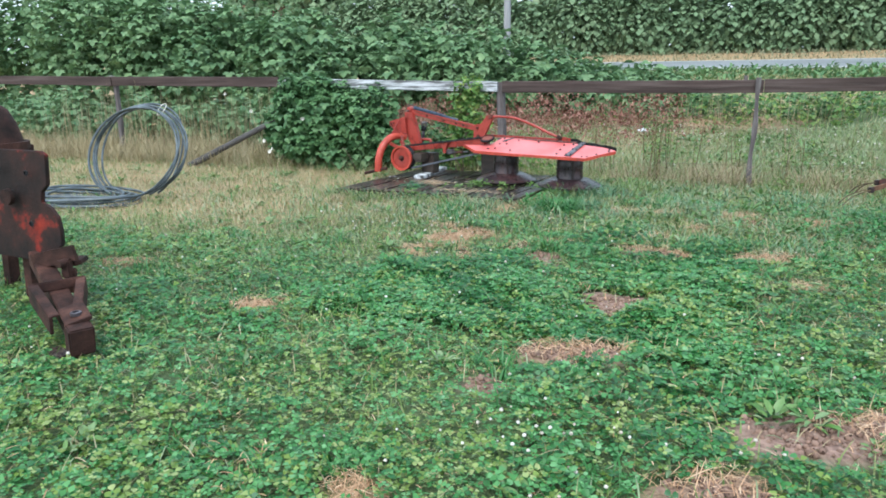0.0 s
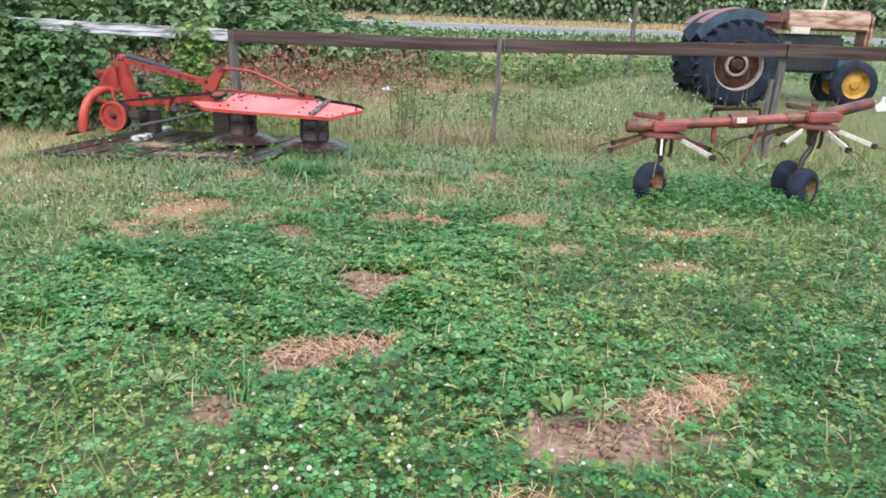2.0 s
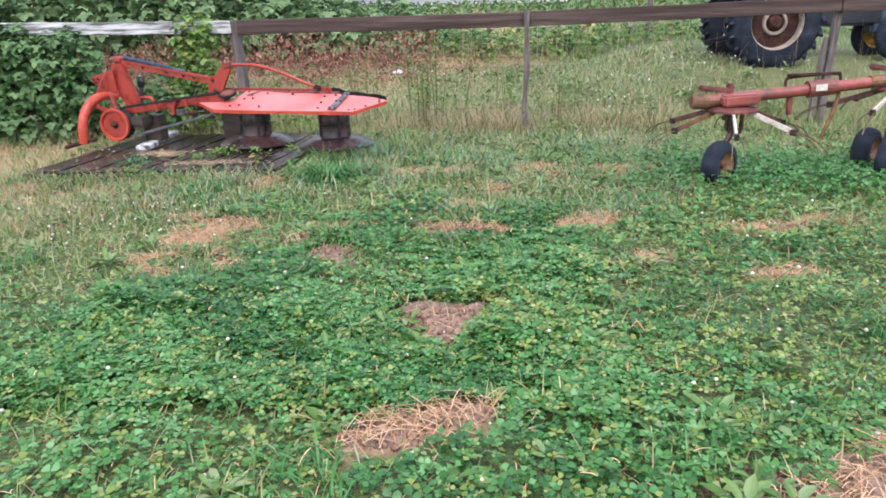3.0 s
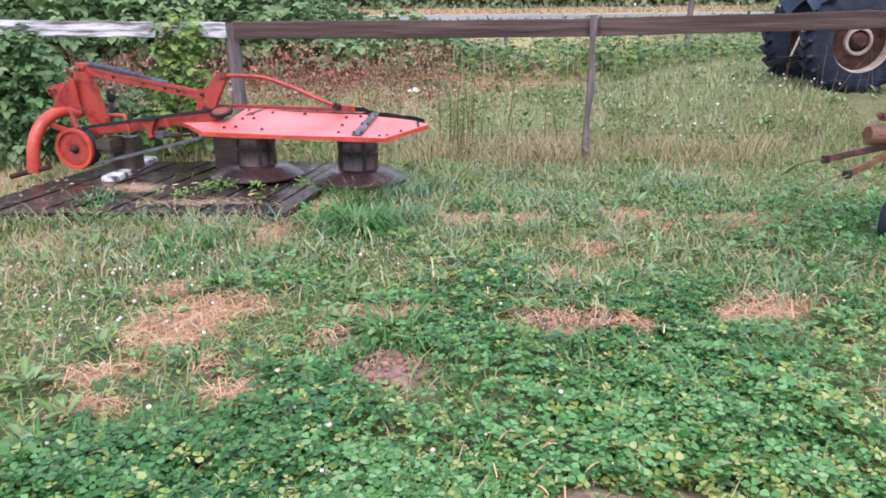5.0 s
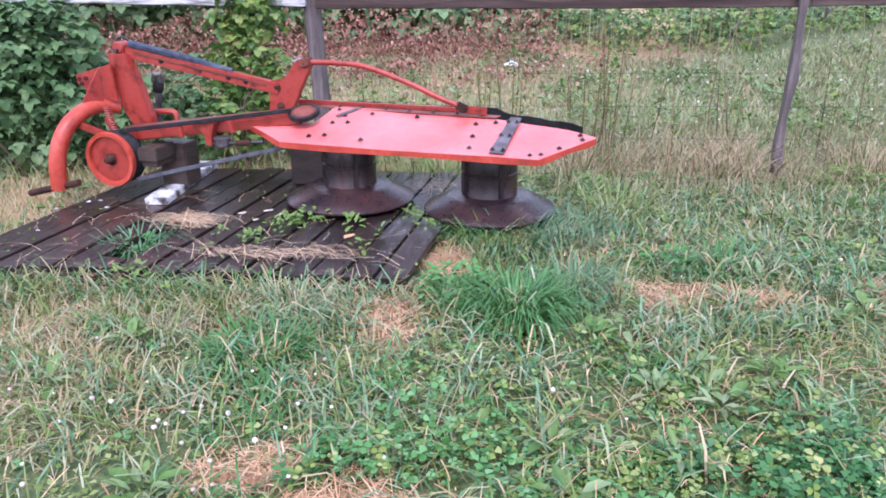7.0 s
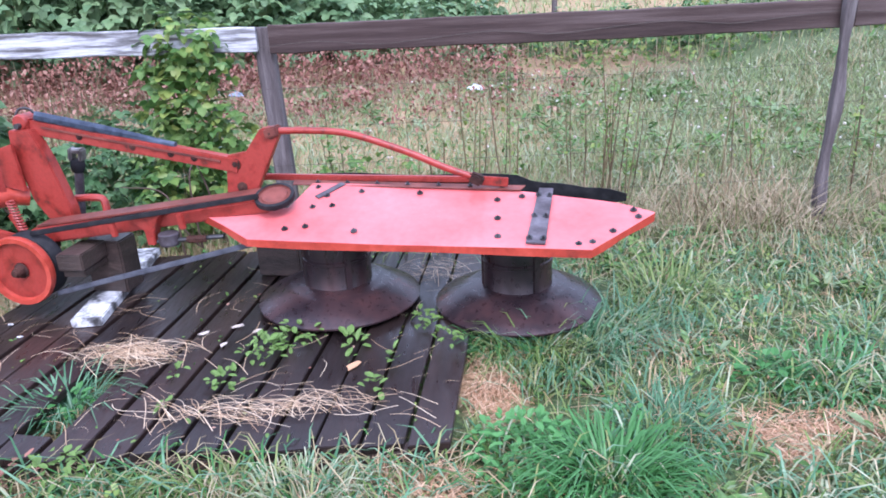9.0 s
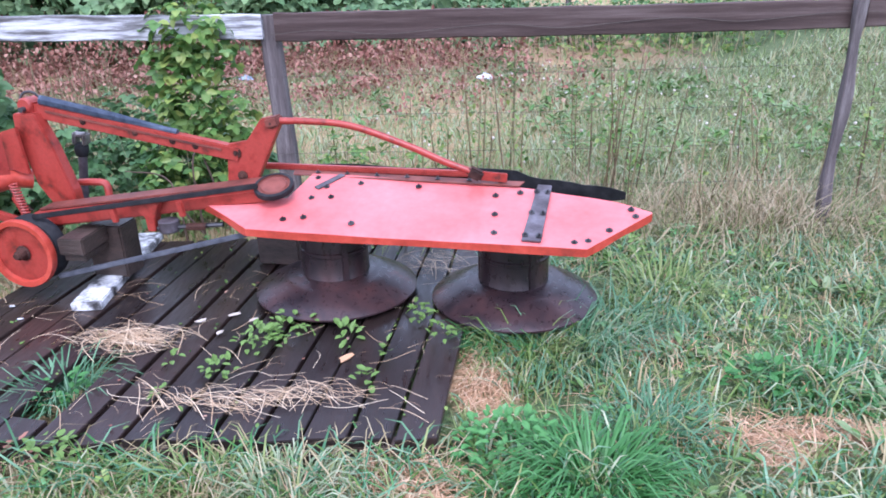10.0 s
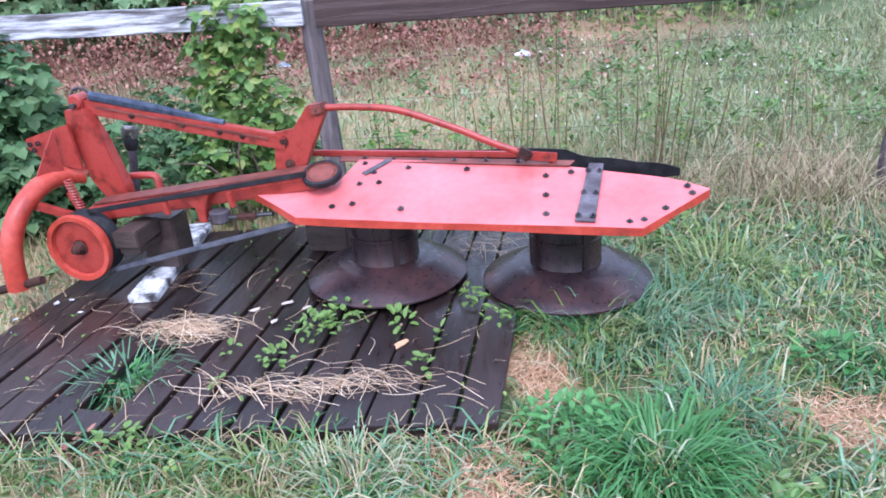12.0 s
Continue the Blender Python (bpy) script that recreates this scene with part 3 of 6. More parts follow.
    for u, v in ((-.032, .075), (-.078, -.02), (.016, -.008), (.13, .116), (-.158, -.194), (-.066, -.173), (.172, -.201), (.796, .063), (.809, -.082), (.821, -.216),
                 (.908, .094), (1.408, .0), (1.425, -.05), (1.311, -.159), (1.223, -.24), (1.166, -.255), (-.1, .15), (.42, .11)):
        m = Matrix.Translation((u, v, deck_w(u, v) - .012 * max(0, u) + .001)) @ tilt
        part("bolt", hexbolt(bmesh.new(), (0, 0, 0), m, .0085), M["steel"], deck)
    # sloping sheet and rail behind the cover
    bm = bmesh.new()
    plate([(-.24, .17), (.90, .13), (.92, .20), (-.26, .245)], .005, bm, Matrix.Translation((0, 0, .662 - .08 * .29)) @ pose(0, 0, 0, 3, .7, 0), .001)
    sheet = part("rear_sheet", bm, M["brownred"], mower, "dull brown-red sheet with a row of bolts")
    for k in range(7):
        part("bolt", hexbolt(bmesh.new(), (0, 0, 0), pose(-.12 + .155 * k, .205 - .006 * k, .652 - .002 * k), .007), M["steel"], sheet)
    part("rear_rail", beam((-.50, .27, .665), (.66, .27, .648), .035, .03), M["red"], mower)
    bm = bmesh.new()
    rings = []
    for k in range(25):
        t = k / 24
        u = -.18 + 1.58 * t
        zt = .668 - .008 * t + .006 * math.sin(14 * t) if u < .9 else .640 - .10 * (u - .9) + .004 * math.sin(30 * u) - .10 * max(0, u - 1.3)
        zb = .52 + .006 * math.sin(11 * t) if u < 1.3 else .52 + .15 * (u - 1.3)
        v = .30 + .01 * math.sin(6 * t) - .06 * max(0, u - .9)
        rings.append([bm.verts.new(p) for p in ((u, v, zt), (u, v + .02, zb), (u, v + .027, zb), (u, v + .007, zt))])
    for a, b in zip(rings, rings[1:]):
        for j in range(4):
            bm.faces.new((a[j], a[(j + 1) % 4], b[(j + 1) % 4], b[j]))
    bm.faces.new(rings[0])
    bm.faces.new(rings[-1][::-1])
    part("skirt", bm, M["rubber"], mower, "black rubber guard sheet")
    # drums on their dished skids
    for k, (u, v) in enumerate(((.01, 0), (.888, .05))):
        z0 = .105 if k == 0 else .085
        drum = part("drum", lathe([(.0, .49), (.12, .49), (.155, .485), (.163, .47), (.163, .36), (.168, .355), (.168, .34), (.163, .335), (.165, .20), (.172, .19), (.172, .175), (.15, .17)], 40, (u, v, z0 - .105)), M["drum"], mower, "dark rusty drum with traces of red", smooth=True)
        part("skid_dish", lathe([(.15, .115), (.20, .118), (.215, .110), (.23, .112), (.262, .100), (.33, .068), (.385, .040), (.398, .030), (.398, .022), (.385, .020), (.30, .035), (.15, .05)], 56, (u, v, z0)), M["drum"], drum, "dished dark steel skid", smooth=True)
        part("blade_disc", lathe([(.0, .012), (.36, .012), (.372, .006), (.36, 0), (0, 0)], 48, (u, v, z0)), M["steel"], drum, smooth=True)
        for a in (35, 155, 275):
            part("rib", join(box(.03, .012, .26, (0, -.166, .33), bevel=.003), pose(u, v, z0 - .105, 0, 0, a)), M["drum"], drum)
    # main beam, belt and pulleys
    beam_part = part("main_beam", beam((-1.52, -.10, .466), (-.28, .0, .616), .17, .070, bevel=.01), M["red"], mower)
    part("beam_cover", beam((-1.50, -.065, .512), (-.30, .035, .660), .12, .010, bevel=.003), M["brownred"], beam_part, "dull brown-red top plate")
    pul = part("drive_pulley", lathe([(.0, -.01), (.034, -.012), (.040, .0), (.10, .006), (.140, .004), (.146, -.022)], 44, (-1.468, -.315, .356), (90, 0, 0)), M["red"], mower, "dull red dished pulley", smooth=True)
    part("rim", lathe([(.140, .005), (.146, .024), (.170, .026), (.174, .0), (.168, -.014)], 44, (-1.468, -.315, .356), (90, 0, 0)), M["orange"], pul, "orange-red pulley rim", smooth=True)
    bm = lathe([(.0, .012), (.160, .012), (.166, .02), (.150, .045), (.168, .07), (.168, .105), (.0, .105)], 44, (-1.468, -.315, .356), (-90, 0, 0))
    part("belt_groove", bm, M["rubber"], pul, "black belt groove", smooth=True)
    part("hub_nut", lathe([(0, .045), (.016, .045), (.02, .03), (.024, .03), (.03, .0), (.04, -.005)], 10, (-1.468, -.325, .356), (90, 0, 0)), M["rust"], pul)
    part("axle", tube([(-1.468, -.30, .356), (-1.468, -.05, .40)], .028), M["rust"], pul)
    small = part("idler_pulley", lathe([(.0, .0), (.03, .004), (.06, .0), (.066, -.008), (.078, -.008), (.080, .0)], 32, (-.245, -.062, .665), (20, 0, 4)), M["brownred"], mower, "small orange pulley with black belt", smooth=True)
    part("belt_groove", lathe([(.079, -.002), (.094, .0), (.096, .012), (.094, .026), (.0, .026)], 32, (-.245, -.062, .665), (-160, 0, 4)), M["rubber"], small, smooth=True)
    for a, b, bw, bh, m in (((-1.42, -.262, .524), (-.30, -.115, .672), .012, .026, "rubber"), ((-1.34, -.275, .222), (-.29, -.20, .474), .014, .026, "belt")):
        part("drive_belt", beam(a, b, bw, bh, bevel=.004), M[m], mower, "black rubber drive belt")
    # lifting arm, bracket and curved rod
    arm = part("lifting_arm", beam((-1.585, .11, .975), (-.475, .11, .765), .058, .072, bevel=.005), M["red"], mower)
    part("arm_seam", beam((-1.50, .076, .972), (-.56, .076, .792), .006, .012, bevel=.002), M["brownred"], arm)
    for u in (-1.30, -1.02, -.82, -.70):
        part("bolt", hexbolt(bmesh.new(), (0, 0, 0), pose(u, .081, .975 - .189 * (u + 1.585), 90, 0, 0), .009), M["rust"], arm)
    bm = tube([(-1.54, .105, 1.016), (-.80, .105, .868)], .017, 10)
    part("spring_core", bm, M["spring"], mower)
    pts = []
    for k in range(74 * 7):
        t = k / (74 * 7)
        a = 2 * math.pi * t * 74
        r = .024 if t < .45 else .024 - .028 * (t - .45)
        c = Vector((-1.53, .105, 1.022)).lerp(Vector((-.80, .105, .872)), t)
        pts.append(c + Vector((.02 * r * math.cos(a), r * math.cos(a), r * math.sin(a))))
    part("spring", tube(pts, .0046, 5), M["spring"], mower, "long blue-black tension spring", smooth=True)
    head = bmesh.new()
    box(.10, .085, .075, (-1.60, .11, .985), (0, 9, 0), .012, head)
    lathe([(0, .055), (.034, .055), (.04, .045), (.04, -.045), (.034, -.055), (0, -.055)], 18, (-1.60, .11, 1.0), (90, 0, 0), head)
    part("arm_head", head, M["red"], mower)
    pin = bmesh.new()
    tube(spline([(-1.63, .08, 1.03), (-1.61, .09, 1.06), (-1.56, .09, 1.065), (-1.53, .1, 1.035)], 5), .007, 7, pin)
    tube([(-1.60, .03, .985), (-1.60, .19, .985)], .014, 10, pin)
    part("pin", pin, M["steel"], mower)
    bm = bmesh.new()
    plate([(-.56, .60), (-.40, .63), (-.245, .925), (-.30, .955), (-.345, .945), (-.43, .835), (-.535, .815)], .045, bm, pose(0, .09, 0, 90, 0, 0), .004)
    bracket = part("bracket", bm, M["red"], mower)
    for u, w in ((-.49, .775), (-.47, .66), (-.29, .925)):
        part("bolt", hexbolt(bmesh.new(), (0, 0, 0), pose(u, .086, w, 90, 0, 0), .014), M["rust"], bracket)
    part("bracket_top", box(.07, .075, .05, (-.285, .11, .93), (0, -12, 0), .008), M["brownred"], bracket)
    part("curved_rod", tube(spline([(-.27, .11, .932), (-.1, .11, .932), (.10, .115, .912), (.36, .12, .825), (.55, .13, .742), (.69, .14, .69)], 8), .0165, 12), M["red"], mower, smooth=True)
    clamp = bmesh.new()
    box(.075, .05, .05, (.69, .14, .687), (0, 25, 0), .01, clamp)
    lathe([(0, .03), (.02, .03), (.02, -.03), (0, -.03)], 10, (.69, .14, .687), (90, 0, 0), clamp)
    part("clamp", clamp, M["rust"], mower, "rust-dark clamp")
    part("rod_plate", box(.13, .012, .045, (.775, .16, .668), (0, 4, 0), .003), M["red"], mower)
    # headstock: leaning column, lug plate and gusset
    bm = bmesh.new()
    plate([(-1.52, .46), (-1.40, .46), (-1.405, .56), (-1.47, .80), (-1.535, .965), (-1.66, .965), (-1.665, .88), (-1.61, .60)], .07, bm, pose(0, .035, 0, 90, 0, 0), .006)
    col = part("column", bm, M["red"], mower)
    bm = bmesh.new()
    plate([(-1.62, .905), (-1.90, .83), (-1.90, .775), (-1.80, .705), (-1.60, .66)], .018, bm, pose(0, -.01, 0, 90, 0, 0), .003)
    lug = part("lug_plate", bm, M["red"], mower)
    # no holes are cut: black rings stand in for their dark insides
    for u, w in ((-1.86, .805), (-1.81, .81), (-1.845, .775)):
        part("hole_rim", lathe([(.006, -.004), (.014, -.004), (.014, .003), (.006, .003)], 12, (u, -.03, w), (90, 0, 0)), M["rubber"], lug)
    bm = bmesh.new()
    plate([(0, 0), (.0, -.27), (.16, -.24)], .012, bm, Matrix.Translation((-1.70, -.03, .885)) @ pose(0, 0, 0, 0, 0, -115) @ pose(0, 0, 0, 90, 0, 0), .002)
    part("gusset", bm, M["red"], mower)
    part("elbow_pipe", tube(spline([(-1.66, .07, .615), (-1.715, .01, .632), (-1.745, -.10, .632), (-1.752, -.21, .605), (-1.765, -.31, .545), (-1.785, -.375, .45), (-1.80, -.41, .33), (-1.805, -.425, .165)], 8), .051, 22), M["orange"], mower, "thick bent orange-red pipe leg", smooth=True)
    part("foot_rod", tube([(-2.04, -.43, .125), (-1.80, -.42, .185), (-1.66, -.41, .215)], .022, 10), M["rust"], mower, "rusty rod through the pipe's foot")
    coil = []
    for k in range(11 * 8):
        t = k / 88
        coil.append((-1.565 + .035 * t + .018 * math.cos(2 * math.pi * 11 * t), -.17 + .018 * math.sin(2 * math.pi * 11 * t), .66 - .16 * t))
    part("coil_spring", tube(coil, .0055, 5), M["red"], mower)
    part("brace", beam((-1.74, -.24, .55), (-1.52, -.16, .44), .03, .045), M["red"], mower)
    part("brace", beam((-1.62, -.12, .58), (-1.56, -.12, .44), .03, .035), M["red"], mower)
    # shaft stub that stands up behind the beam
    pto = part("drive_shaft", tube([(-1.565, .30, .40), (-1.505, .30, .73)], .024, 14), M["grey"], mower, "upright dark drive shaft", smooth=True)
    part("shaft_collar", lathe([(.0, .04), (.028, .04), (.037, .025), (.038, .0), (.030, -.03), (0, -.03)], 18, (-1.512, .30, .715), (0, 11, 0)), M["rubber"], pto, smooth=True)
    yoke = bmesh.new()
    box(.022, .055, .07, (-1.532, .30, .785), (0, 11, 0), .008, yoke)
    box(.022, .055, .07, (-1.472, .30, .78), (0, 11, 0), .008, yoke)
    M["bright"] = mat("bright_worn_steel", [(.10, .09, .09), (.24, .23, .23), (.40, .39, .39)], 12, .38, metal=.5, bump=.2)
    lathe([(0, .035), (.018, .035), (.018, -.035), (0, -.035)], 10, (-1.50, .30, .80), (0, 90, 0), yoke)
    part("yoke", yoke, M["bright"], pto, "bright worn steel yoke")
    part("handle", tube(spline([(-1.46, .16, .575), (-1.36, .16, .58), (-1.30, .16, .57), (-1.285, .15, .50)], 5), .02, 8), M["red"], mower)
    # belt tensioner under the beam
    bm = bmesh.new()
    plate([(-.97, .578), (-.76, .612), (-.80, .575), (-.83, .50), (-.835, .44), (-.875, .44), (-.88, .51)], .06, bm, pose(0, -.17, 0, 90, 0, 0), .004)
    part("tensioner_bracket", bm, M["red"], mower)
    cup = lathe([(0, .0), (.045, .0), (.05, .01), (.05, .055), (.044, .06), (0, .058)], 20, (-.775, -.14, .435))
    part("tensioner_cup", cup, M["grey"], mower)
    part("tensioner_rod", tube([(-.85, -.15, .45), (-.50, -.12, .475)], .012, 8), M["steel"], mower)
    bm = tube([(-.68 + .1 * k / 60 + 0, -.14 + .016 * math.cos(k * .9), .462 + .016 * math.sin(k * .9) + .006 * k / 60) for k in range(61)], .004, 5)
    part("tensioner_spring", bm, M["rust"], mower)
    for u in (-1.02, -.66):
        part("clip", box(.03, .02, .075, (u, -.2, .53 + .12 * (u + 1.02)), (0, -7, 0), .004), M["red"], mower)


build_mower()


def build_blocks():
    """What props the mower's beam up."""
    base = pose(.56, -1.18, 0, 0, 0, -10)
    b = thing("timber_block", base @ pose(-1.10, -.03, .14), "dark wet timber block propping the mower's beam", "block")
    part("upright", box(.20, .15, .28, (-.10, .03, .14), bevel=.008), M["timber"], b)
    part("crosspiece", box(.13, .22, .085, (-.125, -.16, .25), (0, 0, 4), .006), M["timber"], b)
    part("shim", box(.11, .20, .035, (-.125, -.15, .188), (0, 0, 3), .004), M["timber"], b)
    w = part("painted_board", box(.145, .98, .046, (0, 0, 0), bevel=.006), M["chalk"])
    w.matrix_world = base @ pose(-1.245, .08, .124, 0, 0, 14)
    tagged(w, "short board with flaking white paint on the planks", "board")
    c = thing("timber_block", base @ pose(-.42, .38, .10), "dark wet timber block behind the mower", "block")
    part("upright", box(.24, .2, .32, (0, 0, .16), bevel=.008), M["timber"], c)


build_blocks()


# ---------------------------------------------------------------- the rotary tedder
def pneumatic(r, w, material, name, parent, at, axis_rot, label="", lugs=0):
    prof = []
    for k in range(13):
        a = math.pi * k / 12
        prof.append((r - .42 * r * (1 - math.sin(a) ** .6), -w / 2 * math.cos(a)))
    ob = part(name, lathe(prof, 36, at, axis_rot), material, parent, label, smooth=True)
    return ob


def build_tedder():
    z = .02
    t = thing("rotary_tedder", pose(5.12, -2.88, z, 0, 0, 3), "faded red rotary hay tedder standing in the grass", "tedder")
    part("main_tube", tube([(-.40, 0, .665), (-.15, 0, .68), (1.22, 0, .80)], .045, 16), M["pinkred"], t, smooth=True)
    part("tube_sleeve", tube([(.45, 0, .735), (.66, 0, .755)], .066, 16), M["pinkred"], t)
    part("label_plate", box(.09, .004, .05, (.53, -.067, .755), (0, -3, 0), .001), M["cream"], t, "small white plate")
    part("end_cap", lathe([(0, .05), (.05, .05), (.062, .03), (.062, -.08), (0, -.08)], 18, (-.42, 0, .665), (0, -90, 0)), M["tinerust"], t)
    part("draw_arm", tube([(1.2, 0, .80), (1.52, .10, .87), (1.78, .18, .925)], .05, 14), M["rotorred"], t)
    guard = bmesh.new()
    tube(spline([(.30, .05, .73), (.30, .06, .80), (.33, .06, .825), (.5, .06, .84), (.70, .06, .85), (.73, .06, .84), (.74, .05, .76)], 4), .012, 7, guard)
    box(.42, .05, .025, (.52, .06, .846), (0, -1, 0), .006, guard)
    part("guard", guard, M["rust"], t)
    part("leg", tube(spline([(.33, .02, .71), (.33, .02, .60), (.34, .02, .54)], 3), .025, 8), M["pinkred"], t)
    part("leg", tube(spline([(.72, .02, .75), (.69, .0, .58), (.60, -.02, .34)], 3), .016, 8), M["tinerust"], t)
    for k, (u, w) in enumerate(((-.14, .66), (1.21, .785))):
        rot = part("rotor", lathe([(0, .0), (.10, .0), (.17, -.012), (.21, -.03), (.21, -.045), (.06, -.05), (.05, -.10), (0, -.10)], 28, (u, 0, w - .03)), M["rotorred"], t, "dark red dished rotor plate", smooth=True)
        part("gear_housing", box(.29, .24, .085, (u + .03, -.02, w + .02), (0, -3, 0), .016, seg=3), M["pinkred"], rot, "sun-bleached red gear housing")
        part("gear_post", box(.05, .05, .10, (u - .02, .02, w + .09), (0, 0, 12), .01), M["rotorred"], rot)
        lever = bmesh.new()
        beam((u - .26, .02, w + .105), (u - .02, .01, w + .085), .035, .04, bevel=.006, bm=lever)
        box(.12, .06, .04, (u - .22, .02, w + .108), (0, 8, 10), .012, bm=lever)
        part("lever", lever, M["rotorred"], rot)
        part("stub_tube", tube([(u - .27, 0, w - .005), (u - .1, 0, w + .008)], .05, 12), M["tinerust"], rot)
        for j in range(6):
            a = radians(60 * j + (14 if k == 0 else 38))
            d = Vector((math.cos(a), math.sin(a), 0))
            p0 = Vector((u, 0, w - .065)) + d * .12
            p1 = Vector((u, 0, w - .20)) + d * .50
            pale = (k == 0 and j in (4, 5)) or (k == 1 and j in (3, 4, 5))
            armp = part("tine_arm", beam(p0, p1, .018, .040, bevel=.004), M["cream"] if pale else M["tinerust"] if j % 2 else M["rotorred"], rot, "chipped cream tine arm" if pale else "")
            part("tine_clamp", box(.05, .035, .05, p1, (0, 0, math.degrees(a)), .006), M["drum"], armp)
            q = d.cross(Vector((0, 0, 1)))
            for e in (-.03, .03):
                bm = tube(spline([p1 + q * e * .4, p1 + d * .07 + q * e + Vector((0, 0, -.015)), p1 + d * .17 + q * e * 1.3 + Vector((0, 0, -.06)), p1 + d * .24 + q * e * 1.5 + Vector((0, 0, -.13))], 4), .005, 6)
                part("tine", bm, M["tinedark"], armp)
        fork = bmesh.new()
        tube(spline([(u, 0, w - .10), (u + .01, 0, w - .26), (u - .06, -.02, w - .38), (u - .08, -.04, .16)], 5), .026, 9, fork)
        box(.07, .07, .16, (u, 0, w - .16), bevel=.012, bm=fork)
        part("wheel_fork", fork, M["drum"], rot)
        part("prop_strut", tube([(u + .09, .0, w - .08), (u + .11, .04, w - .22), (u + .10, .05, w - .27)], .018, 8), M["rotorred"], rot)
        wheels = [(u - .08, -.06)] if k == 0 else [(u - .05, -.10), (u + .0, .34)]
        for x, y in wheels:
            wh = pneumatic(.185, .15, M["tyre"], "wheel", t, (x, y, .17), (90, 0, 38), "small black rubber wheel")
            part("rim", lathe([(0, .05), (.03, .05), (.04, .02), (.085, .04), (.105, .07), (.105, -.06), (0, -.05)], 20, (x, y, .17), (90, 0, 38)), M["tinerust"], wh)


build_tedder()


# ---------------------------------------------------------------- the old tractor beyond the fence
def build_tractor():
    M["blue"] = mat("faded_blue_paint", [(.012, .02, .04), (.022, .045, .075), (.04, .085, .12)], 4, .5, bump=.15)
    M["fender"] = mat("dull_maroon_paint", [(.06, .018, .026), (.13, .036, .046), (.20, .07, .078)], 4, .5, bump=.15)
    M["hood"] = mat("peeling_tan_paint", [(.05, .02, .016), (.17, .075, .045), (.29, .18, .12), (.36, .28, .22)], 4, .55, bump=.2, stretch=(.5, 1, 2), spread=(.34, .62))
    M["dark"] = mat("oily_dark_iron", [(.003, .004, .008), (.008, .010, .016), (.018, .020, .027)], 6, .5, bump=.3)
    M["yellow"] = mat("yellow_wheel_paint", [(.20, .10, .015), (.38, .20, .022), (.44, .26, .045)], 6, .5, bump=.2)
    M["rimwhite"] = mat("rusty_white_rim", [(.07, .04, .032), (.22, .175, .15), (.31, .27, .245)], 6, .55, bump=.2, spread=(.25, .6))
    M["plastic"] = mat("white_bag_plastic", [(.6, .62, .64), (.78, .8, .8)], 6, .4)
    x0, y0 = 7.36, 2.5
    z0 = float(height(x0, y0)) - .01
    t = thing("tractor", pose(x0, y0, z0) @ Matrix.Scale(.85, 4), "old blue tractor with tan bonnet and maroon fenders", "tractor")
    for y in (0, 1.42):
        w = pneumatic(.79, .36, M["tyre"], "rear_wheel", t, (0, y, .755), (90, 0, 0), "large lugged rear tyre")
        for k in range(22):
            for s in (-1, 1):
                bm = beam((0, .0, 0), (.13, s * .185, -.012), .048, .075, bevel=.008)
                a = 2 * math.pi * (k + (.5 if s > 0 else 0)) / 22
                bm.transform(Matrix.Translation((0, y, .755)) @ Matrix.Rotation(a, 4, "Y") @ Matrix.Translation((0, 0, .785)))
                part("lug", bm, M["tyre"], w)
        part("rim", lathe([(.425, -.10), (.425, .10), (.435, .13), (.455, .15), (.462, .135), (.45, .10)], 40, (0, y, .755), (90, 0, 0)), M["rimwhite"], w, "rusty white wheel rim", smooth=True)
        part("wheel_disc", lathe([(0, .02), (.43, -.02), (.43, -.04), (0, -.03)], 36, (0, y, .755), (90, 0, 0)), M["rust"], w)
        part("hub_ring", lathe([(.155, .03), (.165, .06), (.20, .055), (.215, .03), (.215, 0)], 28, (0, y, .755), (90, 0, 0)), M["rimwhite"], w, smooth=True)
        part("hub", lathe([(0, .13), (.07, .13), (.09, .10), (.12, .05), (.13, 0)], 24, (0, y, .755), (90, 0, 0)), M["rust"], w, smooth=True)
        # curved fender over the wheel, set inward of the tread
        f0, f1 = (.02, .46) if y == 0 else (-.46, -.02)
        bm = bmesh.new()
        rings = []
        for k in range(17):
            a = radians(60 + 74 * k / 16)
            r = 1.0
            c, s = math.cos(a), math.sin(a)
            rings.append([bm.verts.new(p) for p in ((r * c, y + f0, .755 + r * s), (r * c, y + f1, .755 + r * s * 1.03), ((r + .012) * c, y + f1, .755 + (r + .012) * s * 1.03), ((r + .012) * c, y + f0, .755 + (r + .012) * s))])
        for p, q in zip(rings, rings[1:]):
            for j in range(4):
                bm.faces.new((p[j], p[(j + 1) % 4], q[(j + 1) % 4], q[j]))
        bm.faces.new(rings[0])
        bm.faces.new(rings[-1][::-1])
        part("fender", bm, M["fender"], t, "maroon sheet-metal fender", smooth=True)
        bm = bmesh.new()
        plate([(1.0 * math.cos(radians(a)), 1.0 * math.sin(radians(a))) for a in range(61, 152, 7)] + [(.76 * math.cos(radians(a)), .76 * math.sin(radians(a))) for a in range(150, 60, -7)], .012, bm, Matrix.Translation((0, y + f0 - .004, .755)) @ pose(0, 0, 0, 90, 0, 0))
        part("fender_side", bm, M["blue"], t, "blue inner fender panel")
    for y in (.25, 1.10):
        w = pneumatic(.44, .19, M["tyre"], "front_wheel", t, (2.30, y - .05, .47), (90, 0, 0), "ribbed front tyre")
